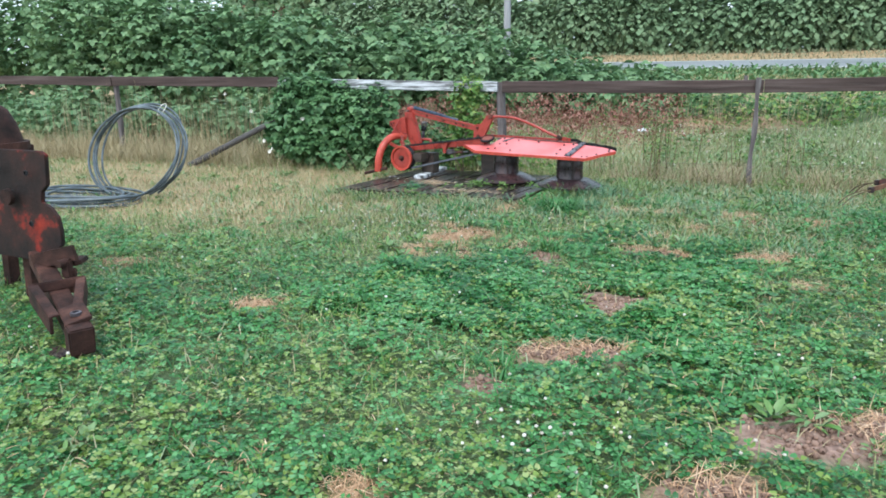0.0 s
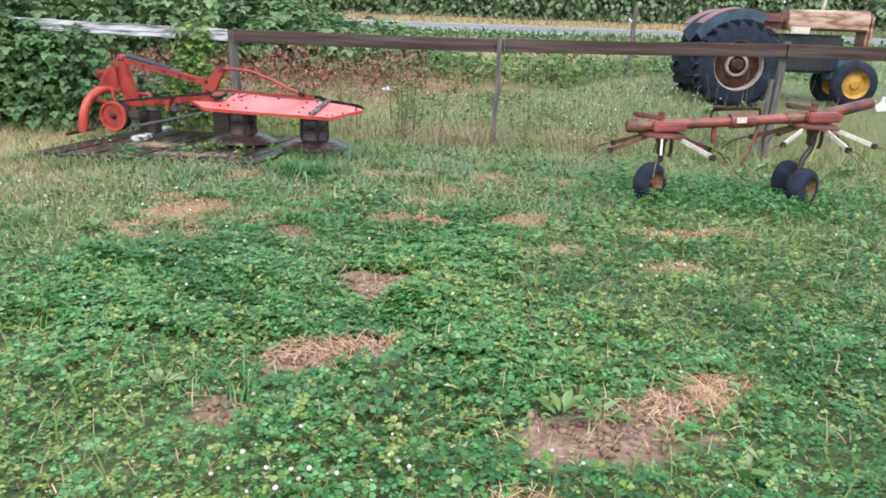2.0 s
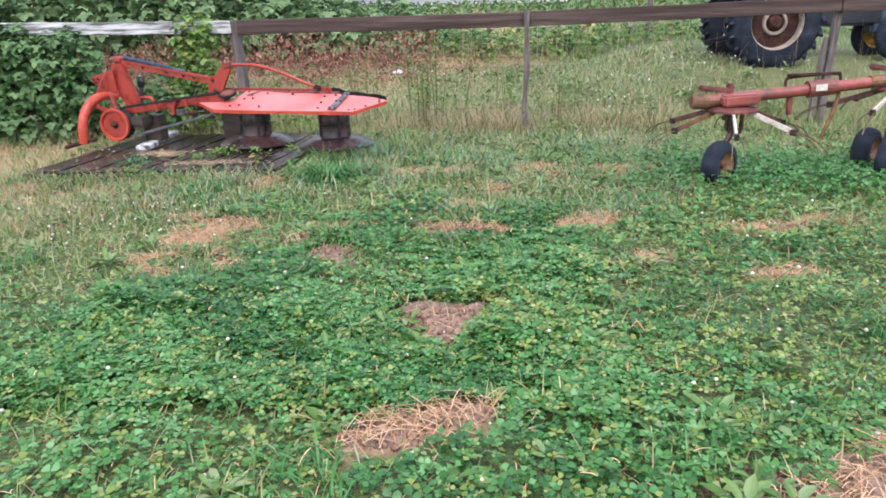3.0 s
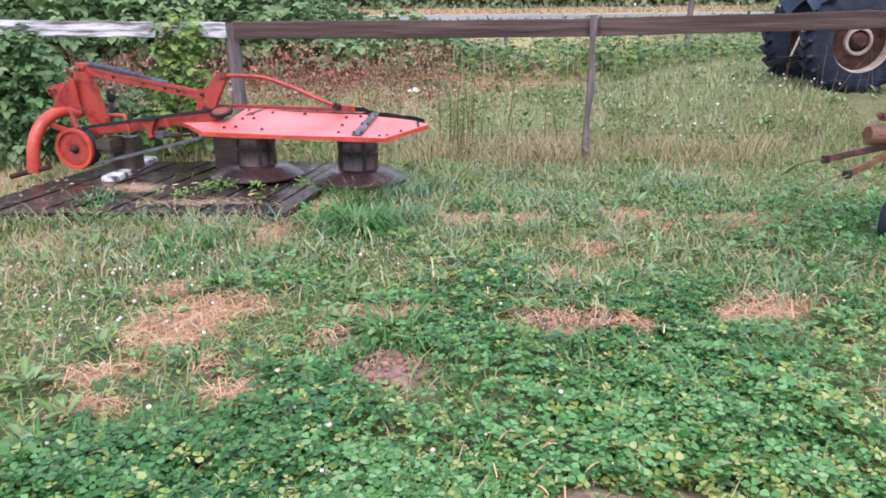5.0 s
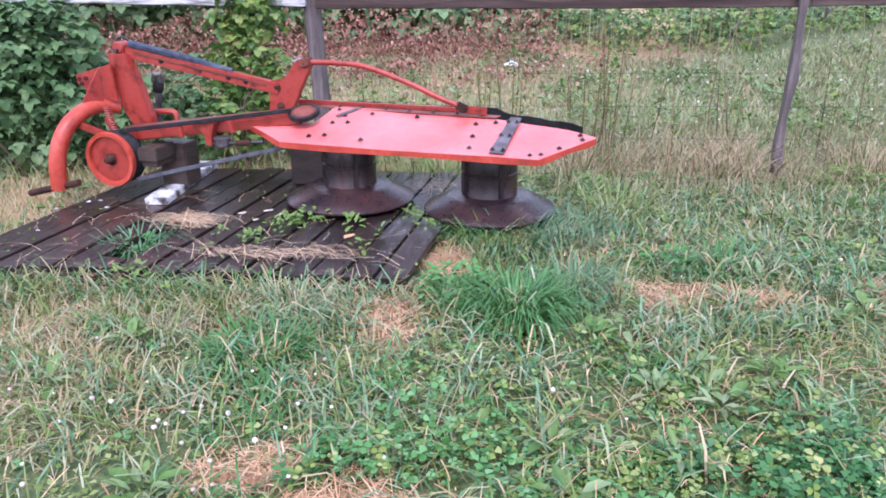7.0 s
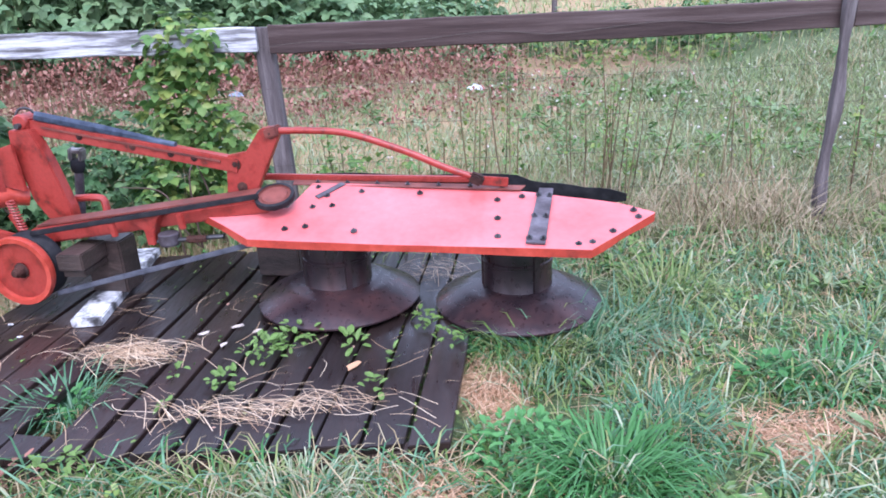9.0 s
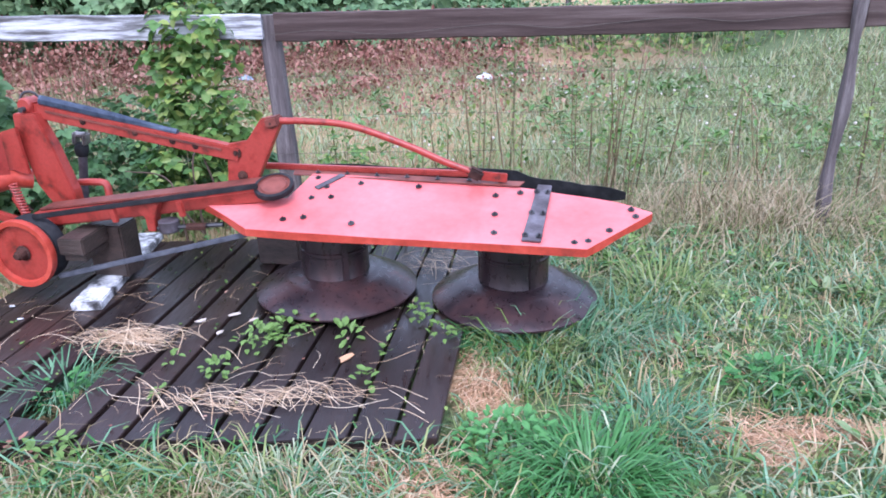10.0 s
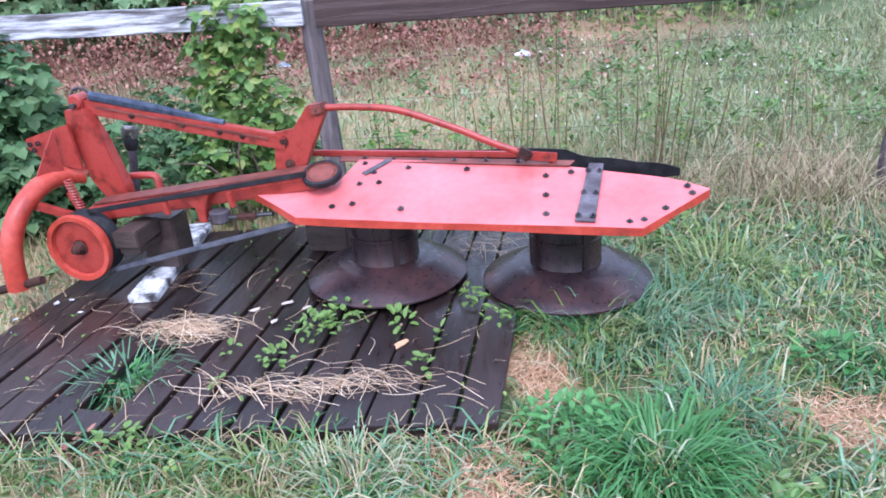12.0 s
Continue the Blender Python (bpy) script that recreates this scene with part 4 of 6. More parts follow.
        part("rim", lathe([(0, .06), (.07, .07), (.10, .03), (.21, .01), (.25, .06), (.272, .075), (.27, .03), (.24, -.06), (0, -.06)], 32, (2.30, y - .05, .47), (90, 0, 0)), M["yellow"], w, "yellow front wheel", smooth=True)
    part("rear_axle", tube([(0, .1, .755), (0, 1.32, .755)], .12, 16), M["dark"], t)
    part("gearbox", box(1.0, .42, .55, (.35, .71, .80), bevel=.06), M["dark"], t)
    part("engine", box(1.3, .34, .72, (1.50, .71, 1.0), bevel=.05), M["dark"], t)
    part("front_axle", box(.12, .9, .12, (2.30, .68, .52), bevel=.02), M["dark"], t)
    part("front_support", box(.45, .3, .45, (2.18, .71, .72), bevel=.04), M["blue"], t)
    hood = bmesh.new()
    rings = []
    for k in range(9):
        x = 1.02 + 1.50 * k / 8
        tp = 1.80 + .02 * k / 8
        prof = [(-.24, 1.43), (-.25, 1.64), (-.20, tp - .05), (-.10, tp), (.10, tp), (.20, tp - .05), (.25, 1.64), (.24, 1.43)]
        rings.append([hood.verts.new((x, .71 + p[0], p[1])) for p in prof])
    for p, q in zip(rings, rings[1:]):
        for j in range(7):
            hood.faces.new((p[j], p[j + 1], q[j + 1], q[j]))
        hood.faces.new((p[7], p[0], q[0], q[7]))
    hood.faces.new(rings[0])
    hood.faces.new(rings[-1][::-1])
    hd = part("bonnet", hood, M["hood"], t, "peeling tan and rust bonnet", smooth=True)
    part("grille", box(.12, .50, .92, (2.56, .71, 1.30), bevel=.05), M["hood"], t)
    part("side_trim", box(1.42, .014, .035, (1.78, .452, 1.45), bevel=.003), M["rust"], hd)
    part("tool_box", box(.36, .05, .13, (1.24, .44, 1.42), bevel=.012), M["cream"], hd, "chipped white tool box")
    part("dash_cowl", lathe([(0, .32), (.12, .31), (.22, .22), (.25, .0), (0, 0)], 24, (.60, .71, 1.22)), M["fender"], t, smooth=True)
    part("fuel_tank", box(.54, .46, .28, (.78, .71, 1.58), bevel=.13, seg=4), M["fender"], t)
    part("steering_wheel", tube([(.32 + .06 * math.sin(a) , .71 + .21 * math.cos(a), 1.62 + .20 * math.sin(a) * .5) for a in (2 * math.pi * k / 24 for k in range(24))], .014, 7, closed=True), M["dark"], t)
    part("steering_column", tube([(.34, .71, 1.62), (.66, .71, 1.38)], .02, 8), M["dark"], t)
    part("seat", box(.42, .48, .09, (-.08, .71, 1.22), (0, 4, 0), .04, seg=4), M["dark"], t)
    part("seat_post", beam((-.08, .71, 1.2), (.05, .71, .95), .08, .04), M["dark"], t)
    part("exhaust_stack", tube([(1.66, .62, 1.74), (1.70, .62, 2.0), (1.78, .62, 2.4)], .027, 12), M["cream"], t, "pale exhaust stack", smooth=True)
    for y in (.35, 1.07):
        part("lift_link", beam((-.1, y, .55), (-.85, y, .38), .05, .08), M["dark"], t)
        part("lift_rod", tube([(-.5, y, .46), (-.30, y, 1.05)], .02, 8), M["cream"], t)
    bag = lathe([(0, .30), (.035, .29), (.05, .20), (.11, .12), (.12, .02), (.08, 0)], 9, (0, 0, 0))
    for v in bag.verts:
        v.co += Vector((noise.noise(v.co * 9), noise.noise(v.co * 9 + Vector((3, 0, 0))), noise.noise(v.co * 9 + Vector((0, 5, 0))))) * .07
    ob = part("plastic_bag", bag, M["plastic"])
    bx, by = x0 + 2.32, y0 - .12
    ob.location = (bx, by, float(height(bx, by)) + .12)
    ob.location.z -= .1
    ob.scale = (.7, .7, .75)
    tagged(ob, "crumpled white plastic bag in the grass", "bag")


build_tractor()


# ---------------------------------------------------------------- the rusty implement by the start
def build_implement():
    t = thing("rusty_implement", pose(0, 0, 0), "rust-brown farm implement with red paint traces and drawbar", "implement")
    bm = bmesh.new()
    plate([(-1.5, 1.07), (-.592, 1.068), (-.551, 1.044), (-.56, .95), (-.572, .852), (-.627, .809), (-.642, .739), (-.572, .707), (-.518, .648), (-.505, .55), (-.515, .46), (-.77, .34), (-1.5, .36)], .03, bm, pose(0, -7.0, 0, 90, 0, 0), .004)
    side = part("side_plate", bm, M["rustred"], t, "rust plate with patches of red paint")
    # uncut holes: black discs stand in for their shaded insides
    for x, z in ((-.86, .80), (-.70, .93), (-.72, .60), (-.95, .95)):
        part("hole_rim", lathe([(0, -.002), (.018, -.002), (.02, .004), (.014, .006)], 12, (x, -7.033, z), (90, 0, 0)), M["rubber"], side)
    gear = bmesh.new()
    lathe([(0, .03), (.05, .03), (.055, .0), (.03, -.01)], 14, (-.88, -7.04, .77), (90, 0, 0), gear)
    part("bearing", gear, M["rust"], side)
    part("back_plate", box(.9, .03, .62, (-1.70, -6.55, .74), bevel=.004), M["rustred"], t)
    part("top_edge", box(.9, .50, .02, (-1.80, -6.78, 1.05), bevel=.004), M["rust"], t)
    bm = lathe([(0, .30), (.05, .295), (.11, .25), (.15, .16), (.175, .06), (.18, .03), (.20, .02), (.20, -.01)], 26, (-1.22, -6.85, 1.06))
    part("hood", bm, M["rust"], t, "tapered rust-brown hood", smooth=True)
    part("collar", lathe([(.19, .05), (.215, .05), (.215, 0), (.19, 0)], 26, (-1.22, -6.85, 1.045)), M["rust"], t)
    wedge = bmesh.new()
    plate([(-.68, -.16), (-.33, -.13), (-.31, -.10), (-.36, .0), (-.68, .06)], .03, wedge, Matrix.Translation((0, -6.95, .46)) @ pose(0, 0, 0, 6, -9, 0), .004)
    part("shelf_plate", wedge, M["rust"], t)
    part("shelf_web", box(.36, .025, .10, (-.47, -7.10, .415), (0, -14, 6), .004), M["rust"], t)
    clevis = bmesh.new()
    box(.06, .05, .12, (-.34, -7.12, .36), (0, 0, 20), .01, clevis)
    lathe([(0, .03), (.025, .03), (.025, -.03), (0, -.03)], 10, (-.34, -7.15, .40), (90, 0, 0), clevis)
    box(.045, .04, .16, (-.33, -7.10, .28), (0, 6, 20), .008, clevis)
    part("clevis", clevis, M["rust"], t)
    # drawbar: channel iron running down to its foot
    a, b = Vector((-.78, -6.98, .36)), Vector((.20, -7.52, .13))
    part("drawbar", beam(a, b, .11, .10, bevel=.006), M["rust"], t, "channel-iron drawbar")
    d = (b - a).normalized()
    s = Vector((-d.y, d.x, 0)).normalized()
    up = Vector((0, 0, 1))
    for k in (-1, 1):
        c = a.lerp(b, .55) + s * .15 * k + up * .05
        e = a.lerp(b, .93) + s * (.12 if k < 0 else .03) * k + up * .05
        part("channel_side", beam(c, e, .018, .11, bevel=.003), M["rust"], t)
        part("channel_flange", beam(c + up * .05 - s * .02 * k, e + up * .05 - s * .02 * k, .05, .012, bevel=.003), M["rust"], t)
    part("cross_plate", beam(a.lerp(b, .56) - s * .15 + up * .08, a.lerp(b, .56) + s * .15 + up * .08, .02, .06), M["rust"], t)
    part("hitch_plate", box(.20, .14, .025, tuple(a.lerp(b, .93) + up * .09), (12, 12, -28), .004), M["rust"], t)
    part("hitch_eye", lathe([(.014, .0), (.028, .0), (.03, .02), (.016, .022)], 14, tuple(a.lerp(b, .96) + up * .10)), M["grey"], t)
    part("hitch_end", box(.12, .13, .16, tuple(b + Vector((.02, -.02, .0))), (0, 10, -28), .008), M["rust"], t)
    part("foot", box(.20, .12, .04, (.08, -7.55, .02), (0, 0, -20), .01), M["drum"], t)
    part("leg", beam((-.95, -6.9, .45), (-.98, -6.9, .0), .08, .08), M["rust"], t)
    part("leg", beam((-1.45, -6.7, .45), (-1.48, -6.7, .0), .08, .08), M["rust"], t)


build_implement()


# ---------------------------------------------------------------- coils of pipe
def build_coils():
    r = random.Random(12)
    c = thing("pipe_coil", pose(-3.66, -3.30, 0), "standing hoop of coiled grey-black plastic pipe", "pipe coil")
    for k in range(6):
        pts = []
        a0, a1 = -62 + r.uniform(-4, 4), 245 + r.uniform(-12, 12)
        rx, rz = .72 + r.uniform(-.045, .04), .56 + r.uniform(-.025, .02)
        oy = r.uniform(-.09, .09)
        for j in range(49):
            a = radians(a0 + (a1 - a0) * j / 48)
            pts.append((rx * math.cos(a) + .02 * math.sin(3 * a + k), oy + .22 * math.sin(a) + .02 * math.sin(2 * a + k), .58 + rz * math.sin(a)))
        part("strand", tube(pts, .0135, 8), M["hose"], c, smooth=True)
    part("tie", tube([(.28 + .05 * math.cos(a), .20 + .07 * math.sin(a), 1.10 + .07 * math.sin(a)) for a in (2 * math.pi * k / 14 for k in range(14))], .006, 5, closed=True), M["cream"], c)
    f = thing("pipe_coil", pose(-4.05, -3.85, 0), "flat coil of grey-black plastic pipe on dry grass", "pipe coil")
    for k in range(11):
        rr = .36 + .035 * k + r.uniform(-.05, .05)
        ox, oy = r.uniform(-.08, .08), r.uniform(-.05, .05)
        pts = [(ox + rr * 1.15 * math.cos(a) + .03 * math.sin(3 * a + k), oy + rr * .75 * math.sin(a) + .03 * math.cos(2 * a + 2 * k), .022 + .022 * (k % 5) + .02 * math.sin(2 * a + k)) for a in (2 * math.pi * j / 40 for j in range(40))]
        part("strand", tube(pts, .016, 7, closed=True), M["hose"], f, smooth=True)


build_coils()


# ---------------------------------------------------------------- poles, far posts and a house roof behind the brambles
def build_far():
    M["polewood"] = mat("grey_utility_pole", [(.20, .20, .22), (.28, .28, .30)], 4, .7, stretch=(5, 5, .4), bump=.3)
    x, y = -5.1, 16
    z = float(height(x, y))
    p = part("utility_pole", lathe([(.13, -.5), (.125, 2), (.10, 8.5), (0, 8.52)], 20, (x, y, z)), M["polewood"], smooth=True)
    tagged(p, "smooth grey utility pole beside the road", "pole")
    first = None
    for x, y, h in ((6.55, 7, 1.35), (3.25, 9, .75), (-.2, 9, .7), (1.2, 9, .62)):
        z = float(height(x, y))
        if first is None or h < 1:
            bm = box(.09, .09, h + .3, (0, 0, h / 2 - .15), bevel=.015)
            q = part("field_post", bm, M["post"])
            first = q
        q.matrix_world = pose(x, y, z, 0, 1.5, 0)
        tagged(q, "short grey wooden post in the far grass", "post", "posts in the far grass")
    M["roof"] = mat("red_roof_tiles", [(.30, .07, .05), (.42, .12, .09)], 4, .6, bump=.4)
    M["render"] = mat("pale_house_wall", [(.45, .42, .40), (.55, .52, .5)], 3, .8, bump=.2)
    h = thing("house", pose(-46, 62, 2.4, 0, 0, 8), "red-roofed pale house behind the far trees", "house")
    part("wall", box(12, 8, 5.2, (0, 0, 2.6), bevel=.02), M["render"], h)
    bm = bmesh.new()
    v = [bm.verts.new(p) for p in ((-6.4, -4.5, 5.1), (6.4, -4.5, 5.1), (6.4, 4.5, 5.1), (-6.4, 4.5, 5.1), (-6.4, 0, 7.6), (6.4, 0, 7.6))]
    for f in ((0, 1, 5, 4), (2, 3, 4, 5), (0, 4, 3), (1, 2, 5), (0, 3, 2, 1)):
        bm.faces.new([v[k] for k in f])
    part("roof", bm, M["roof"], h, "red tiled roof")


build_far()


# ---------------------------------------------------------------- plants: templates
LEAFLET = [(0, .04, 0), (.30, .40, .10), (.36, .78, .12), (0, 1.0, .03), (-.36, .78, .12), (-.30, .40, .10)]
LEAFLET_F = [(0, 1, 2, 3), (0, 3, 4, 5)]


def trefoil():
    v, f = [], []
    for k in range(3):
        a = 2 * math.pi * k / 3
        c, s = math.cos(a), math.sin(a)
        for q in LEAFLET_F:
            f.append([len(v) + i for i in q])
        v += [(x * c * 1.25 - y * s, x * s * 1.25 + y * c, z) for x, y, z in LEAFLET]
    return v, f


TREFOIL = trefoil()


def plain_trefoil():
    v, f = [], []
    for k in range(3):
        a = 2 * math.pi * k / 3 + .2 * k
        c, s = math.cos(a), math.sin(a)
        f.append([len(v) + i for i in range(4)])
        v += [(x * c - y * s, x * s + y * c, z) for x, y, z in ((0, .04, 0), (.48, .66, .16), (0, 1.0, -.02), (-.48, .66, .16))]
    return v, f


PLAIN_TREFOIL = plain_trefoil()
LEAF = ([(0, 0, 0), (.30, .28, .10), (.30, .66, .08), (0, 1, -.08), (-.30, .66, .08), (-.30, .28, .10)], [(0, 1, 2, 3), (0, 3, 4, 5)])
BLADE = ([(-.5, 0, 0), (.5, 0, 0), (-.42, .12, .5), (.42, .12, .5), (-.08, .45, .96), (.08, .45, .96)], [(0, 1, 3, 2), (2, 3, 5, 4)])
ARCH = ([(-.5, 0, 0), (.5, 0, 0), (-.5, .16, .5), (.5, .16, .5), (-.35, .46, .78), (.35, .46, .78), (-.06, .86, .70), (.06, .86, .70)], [(0, 1, 3, 2), (2, 3, 5, 4), (4, 5, 7, 6)])
STRAW = ([(-.5, -.5, 0), (.5, -.5, 0), (-.5, -.18, .17), (.5, -.18, .17), (-.5, .18, .19), (.5, .18, .19), (-.5, .5, .04), (.5, .5, .04)], [(0, 1, 3, 2), (2, 3, 5, 4), (4, 5, 7, 6)])
CURLS = [([p for k in range(7) for p in ((bend * math.sin(math.pi * k / 6) * (.6 + .8 * k / 6) - .006, k / 6 - .5, .07 * math.sin(math.pi * k / 6)), (bend * math.sin(math.pi * k / 6) * (.6 + .8 * k / 6) + .006, k / 6 - .5, .07 * math.sin(math.pi * k / 6)))],
          [(2 * k, 2 * k + 1, 2 * k + 3, 2 * k + 2) for k in range(6)]) for bend in (.16, -.2, .05)]
KITE = ([(0, 0, 0), (.34, .45, .09), (0, 1, -.04), (-.34, .45, .09)], [(0, 1, 2, 3)])


def bramble_leaf():
    """Three pointed, slightly folded leaflets on one stalk."""
    v, f = [], []
    for a, k, oy in ((0, .72, .28), (1.25, .56, .22), (-1.25, .56, .22)):
        c, q = math.cos(a), math.sin(a)
        f.append([len(v) + i for i in range(4)])
        f.append([len(v) + i for i in (0, 3, 4, 5)])
        v += [(k * (x * c - y * q), oy + k * (x * q + y * c), k * z) for x, y, z in ((0, 0, 0), (.34, .26, .12), (.30, .62, .10), (0, 1, -.08), (-.30, .62, .10), (-.34, .26, .12))]
    return v, f


BRAMBLE = bramble_leaf()
STALK = ([(.5, 0, 0), (-.25, .43, 0), (-.25, -.43, 0), (.9, .8, .5), (.2, 1.2, .5), (.2, .4, .5), (.2, .2, 1), (-.1, .36, 1), (-.1, .05, 1)],
         [(0, 1, 4, 3), (1, 2, 5, 4), (2, 0, 3, 5), (3, 4, 7, 6), (4, 5, 8, 7), (5, 3, 6, 8)])


def ball():
    v, f = [], []
    for k, (r, z) in enumerate(((.25, -.8), (.95, -.2), (.9, .35), (.3, .95))):
        v += [(r * math.cos(a), r * math.sin(a), z) for a in (2 * math.pi * j / 7 + .4 * k for j in range(7))]
    for k in range(3):
        f += [(7 * k + j, 7 * k + (j + 1) % 7, 7 * k + 7 + (j + 1) % 7, 7 * k + 7 + j) for j in range(7)]
    return v, f


BALL = ball()


def wedge(n, y0, y1):
    """Random places in the part of the field that the walk looks over."""
    y = RNG.uniform(y0, y1, n)
    d = y + 10.2
    lo, hi = np.maximum(3.4 - 1.5 * d, -11), np.minimum(3.5 + .68 * d, 9)
    full = 18.0
    keep = RNG.uniform(0, full, n) < hi - lo
    y, lo, hi = y[keep], lo[keep], hi[keep]
    return RNG.uniform(lo, hi), y


def rect(n, x0, x1, y0, y1):
    return RNG.uniform(x0, x1, n), RNG.uniform(y0, y1, n)


def on_platform(x, y, grow=0.0):
    s = .26 * (y + 2.4) / 1.98
    return (x > -1.36 + s - grow) & (x < 1.10 + s + grow) & (y > -2.40 - grow) & (y < -.42 + grow)


def sift(x, y, chance, off_platform=True):
    keep = RNG.uniform(0, 1, len(x)) < chance
    if off_platform:
        keep &= ~on_platform(x, y)
    return x[keep], y[keep]


def blades(name, x, y, h, w, material, lean=.5, z=None, shape=BLADE, label="", category="grass", lift=0.0, yaw=None):
    n = len(x)
    z = height(x, y) if z is None else z
    rot = turns(RNG.uniform(0, 6.3, n) if yaw is None else yaw, -np.abs(RNG.normal(0, lean, n)).clip(0, 1.4))
    wide = w * RNG.uniform(.7, 1.3, n)
    size = np.stack([wide, wide if shape is STALK else h, h], -1)
    return soup(name, *shape, np.stack([x, y, z - .005 + lift], -1), rot, size, material, label, category)


# ---------------------------------------------------------------- the sward
def clover_share(x, y):
    """Where clover wins over grass."""
    s = .5 + .9 * waves(x, y, 1.6, 21) + .5 * waves(x, y, 4.5, 22)
    s = s + .38 * ease(-y, 3.6, 4.6) * ease(x, .9, 1.7) + .28 * ease(-y, 4.6, 6.0) - .42 * ease(y, -4.3, -2.7) - .5 * ease(-x, -1.9, -.6) * ease(y, -5.8, -4.6)
    return np.clip(s, .05, 1) * (1 - .9 * dryness(x, y))


def build_sward():
    # clover leaves
    xs, ys = [], []
    for n, a, b in ((90000, -8.7, -5.4), (108000, -5.4, -.2)):
        x, y = wedge(n, a, b)
        xs.append(x)
        ys.append(y)
    x, y = rect(40000, .9, 3.6, -6.4, -3.5)
    xs.append(x)
    ys.append(y)
    x, y = np.concatenate(xs), np.concatenate(ys)
    bare = np.maximum(spots(x, y, ("soil", "both")), .9 * spots(x, y, ("straw", "both")))
    x, y = sift(x, y, clover_share(x, y) * (1 - bare) ** 2.5)
    n = len(x)
    bare = np.maximum(spots(x, y + .06, ("soil", "both")), spots(x, y + .06, ("straw",)))
    h = .025 + .055 * (1 + waves(x, y, 4, 31)) * RNG.uniform(.15, 1, n) + .055 * (waves(x, y, 9, 32) + .5 * waves(x, y, 19, 36)) * RNG.uniform(.3, 1, n)
    h = h * (1 - .75 * bare)
    rot = turns(RNG.uniform(0, 6.3, n), RNG.normal(0, .42, n), RNG.uniform(0, 6.3, n))
    size = (.012 + .019 * RNG.uniform(0, 1, n) ** 1.5) * (1 + .35 * waves(x, y, 3, 33))
    z = height(x, y) + np.maximum(.012, h)
    near = (x > -.6) & (x < 3.8) & (y < -3.2) & (RNG.uniform(0, 1, n) < .5)
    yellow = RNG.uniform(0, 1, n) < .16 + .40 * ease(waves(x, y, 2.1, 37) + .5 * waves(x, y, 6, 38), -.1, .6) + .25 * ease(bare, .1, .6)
    # random lush drifts; extra dark leaves by the implement also stand for its shade
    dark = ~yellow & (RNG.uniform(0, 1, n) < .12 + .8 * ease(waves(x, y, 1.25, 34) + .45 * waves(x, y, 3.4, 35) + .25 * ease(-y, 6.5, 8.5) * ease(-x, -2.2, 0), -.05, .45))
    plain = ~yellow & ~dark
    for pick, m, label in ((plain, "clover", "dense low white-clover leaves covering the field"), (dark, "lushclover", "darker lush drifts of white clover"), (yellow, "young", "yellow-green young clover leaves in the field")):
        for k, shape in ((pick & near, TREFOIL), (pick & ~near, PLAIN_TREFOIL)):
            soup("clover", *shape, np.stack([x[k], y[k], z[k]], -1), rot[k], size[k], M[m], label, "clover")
    # small low leaves that close the turf between the larger ones
    x, y = wedge(70000, -8.7, -2.6)
    bare = np.maximum(spots(x, y, ("soil", "both")), spots(x, y, ("straw", "both")))
    x, y = sift(x, y, (1 - bare) ** 2 * (1 - .8 * dryness(x, y)))
    n = len(x)
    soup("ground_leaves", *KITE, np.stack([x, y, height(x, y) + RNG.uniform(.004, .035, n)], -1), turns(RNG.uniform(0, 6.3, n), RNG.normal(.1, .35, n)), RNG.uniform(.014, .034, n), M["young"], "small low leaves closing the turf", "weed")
    # withered bits caught between the leaves
    x, y = wedge(31000, -8.7, -.4)
    x, y = sift(x, y, .22 + .78 * ease(waves(x, y, 3.1, 39), -.1, .5))
    n = len(x)
    soup("withered_bits", *STRAW, np.stack([x, y, height(x, y) + RNG.uniform(.02, .09, n)], -1), turns(RNG.uniform(0, 6.3, n), RNG.normal(0, .4, n)), np.stack([RNG.uniform(.0016, .0045, n), RNG.uniform(.015, .07, n), RNG.uniform(.01, .05, n)], -1), M["straw"], "withered brown bits caught in the clover", "straw")
    # dandelion and plantain leaves, in loose drifts
    cx, cy = wedge(2300, -8.4, -.3)
    cx, cy = sift(cx, cy, (.25 + .75 * ease(waves(cx, cy, 1.5, 25), -.3, .3)) * (1 - .85 * dryness(cx, cy)) * (1 - .65 * np.maximum(spots(cx, cy, ("soil", "both")), spots(cx, cy, ("straw", "both")))))
    k = 13
    x, y = np.repeat(cx, k), np.repeat(cy, k)
    n = len(x)
    a, q = RNG.uniform(0, 6.3, n), RNG.uniform(.005, .05, n)
    long = np.repeat(RNG.uniform(.035, .09, len(cx)), k) * RNG.uniform(.6, 1.25, n)
    x, y = x + q * np.cos(a), y + q * np.sin(a)
    keep = ~on_platform(x, y)
    x, y, a, long = x[keep], y[keep], a[keep], long[keep]
    n = len(x)
    soup("broad_leaves", *LEAF, np.stack([x, y, height(x, y) + RNG.uniform(.015, .055, n)], -1), turns(a - math.pi / 2, RNG.normal(.28, .28, n)), np.stack([long * RNG.uniform(.4, .75, n), long, long], -1), M["broad"], "dandelion and plantain leaves among the clover", "weed")
    # flower heads
    x, y = wedge(3600, -8.7, -.6)
    c = np.hypot(x - 2.75, (y + 7.45) * .8) < .55
    x, y = sift(x, y, np.clip(clover_share(x, y), 0, .6) * .26 + .3 * c)
    fx, fy = RNG.normal(2.85, .20, 40), RNG.normal(-7.45, .25, 40)
    gx, gy = rect(70, -.7, 1.3, -4.7, -3.1)
    x, y = np.concatenate([x, fx, gx]), np.concatenate([y, fy, gy])
    n = len(x)
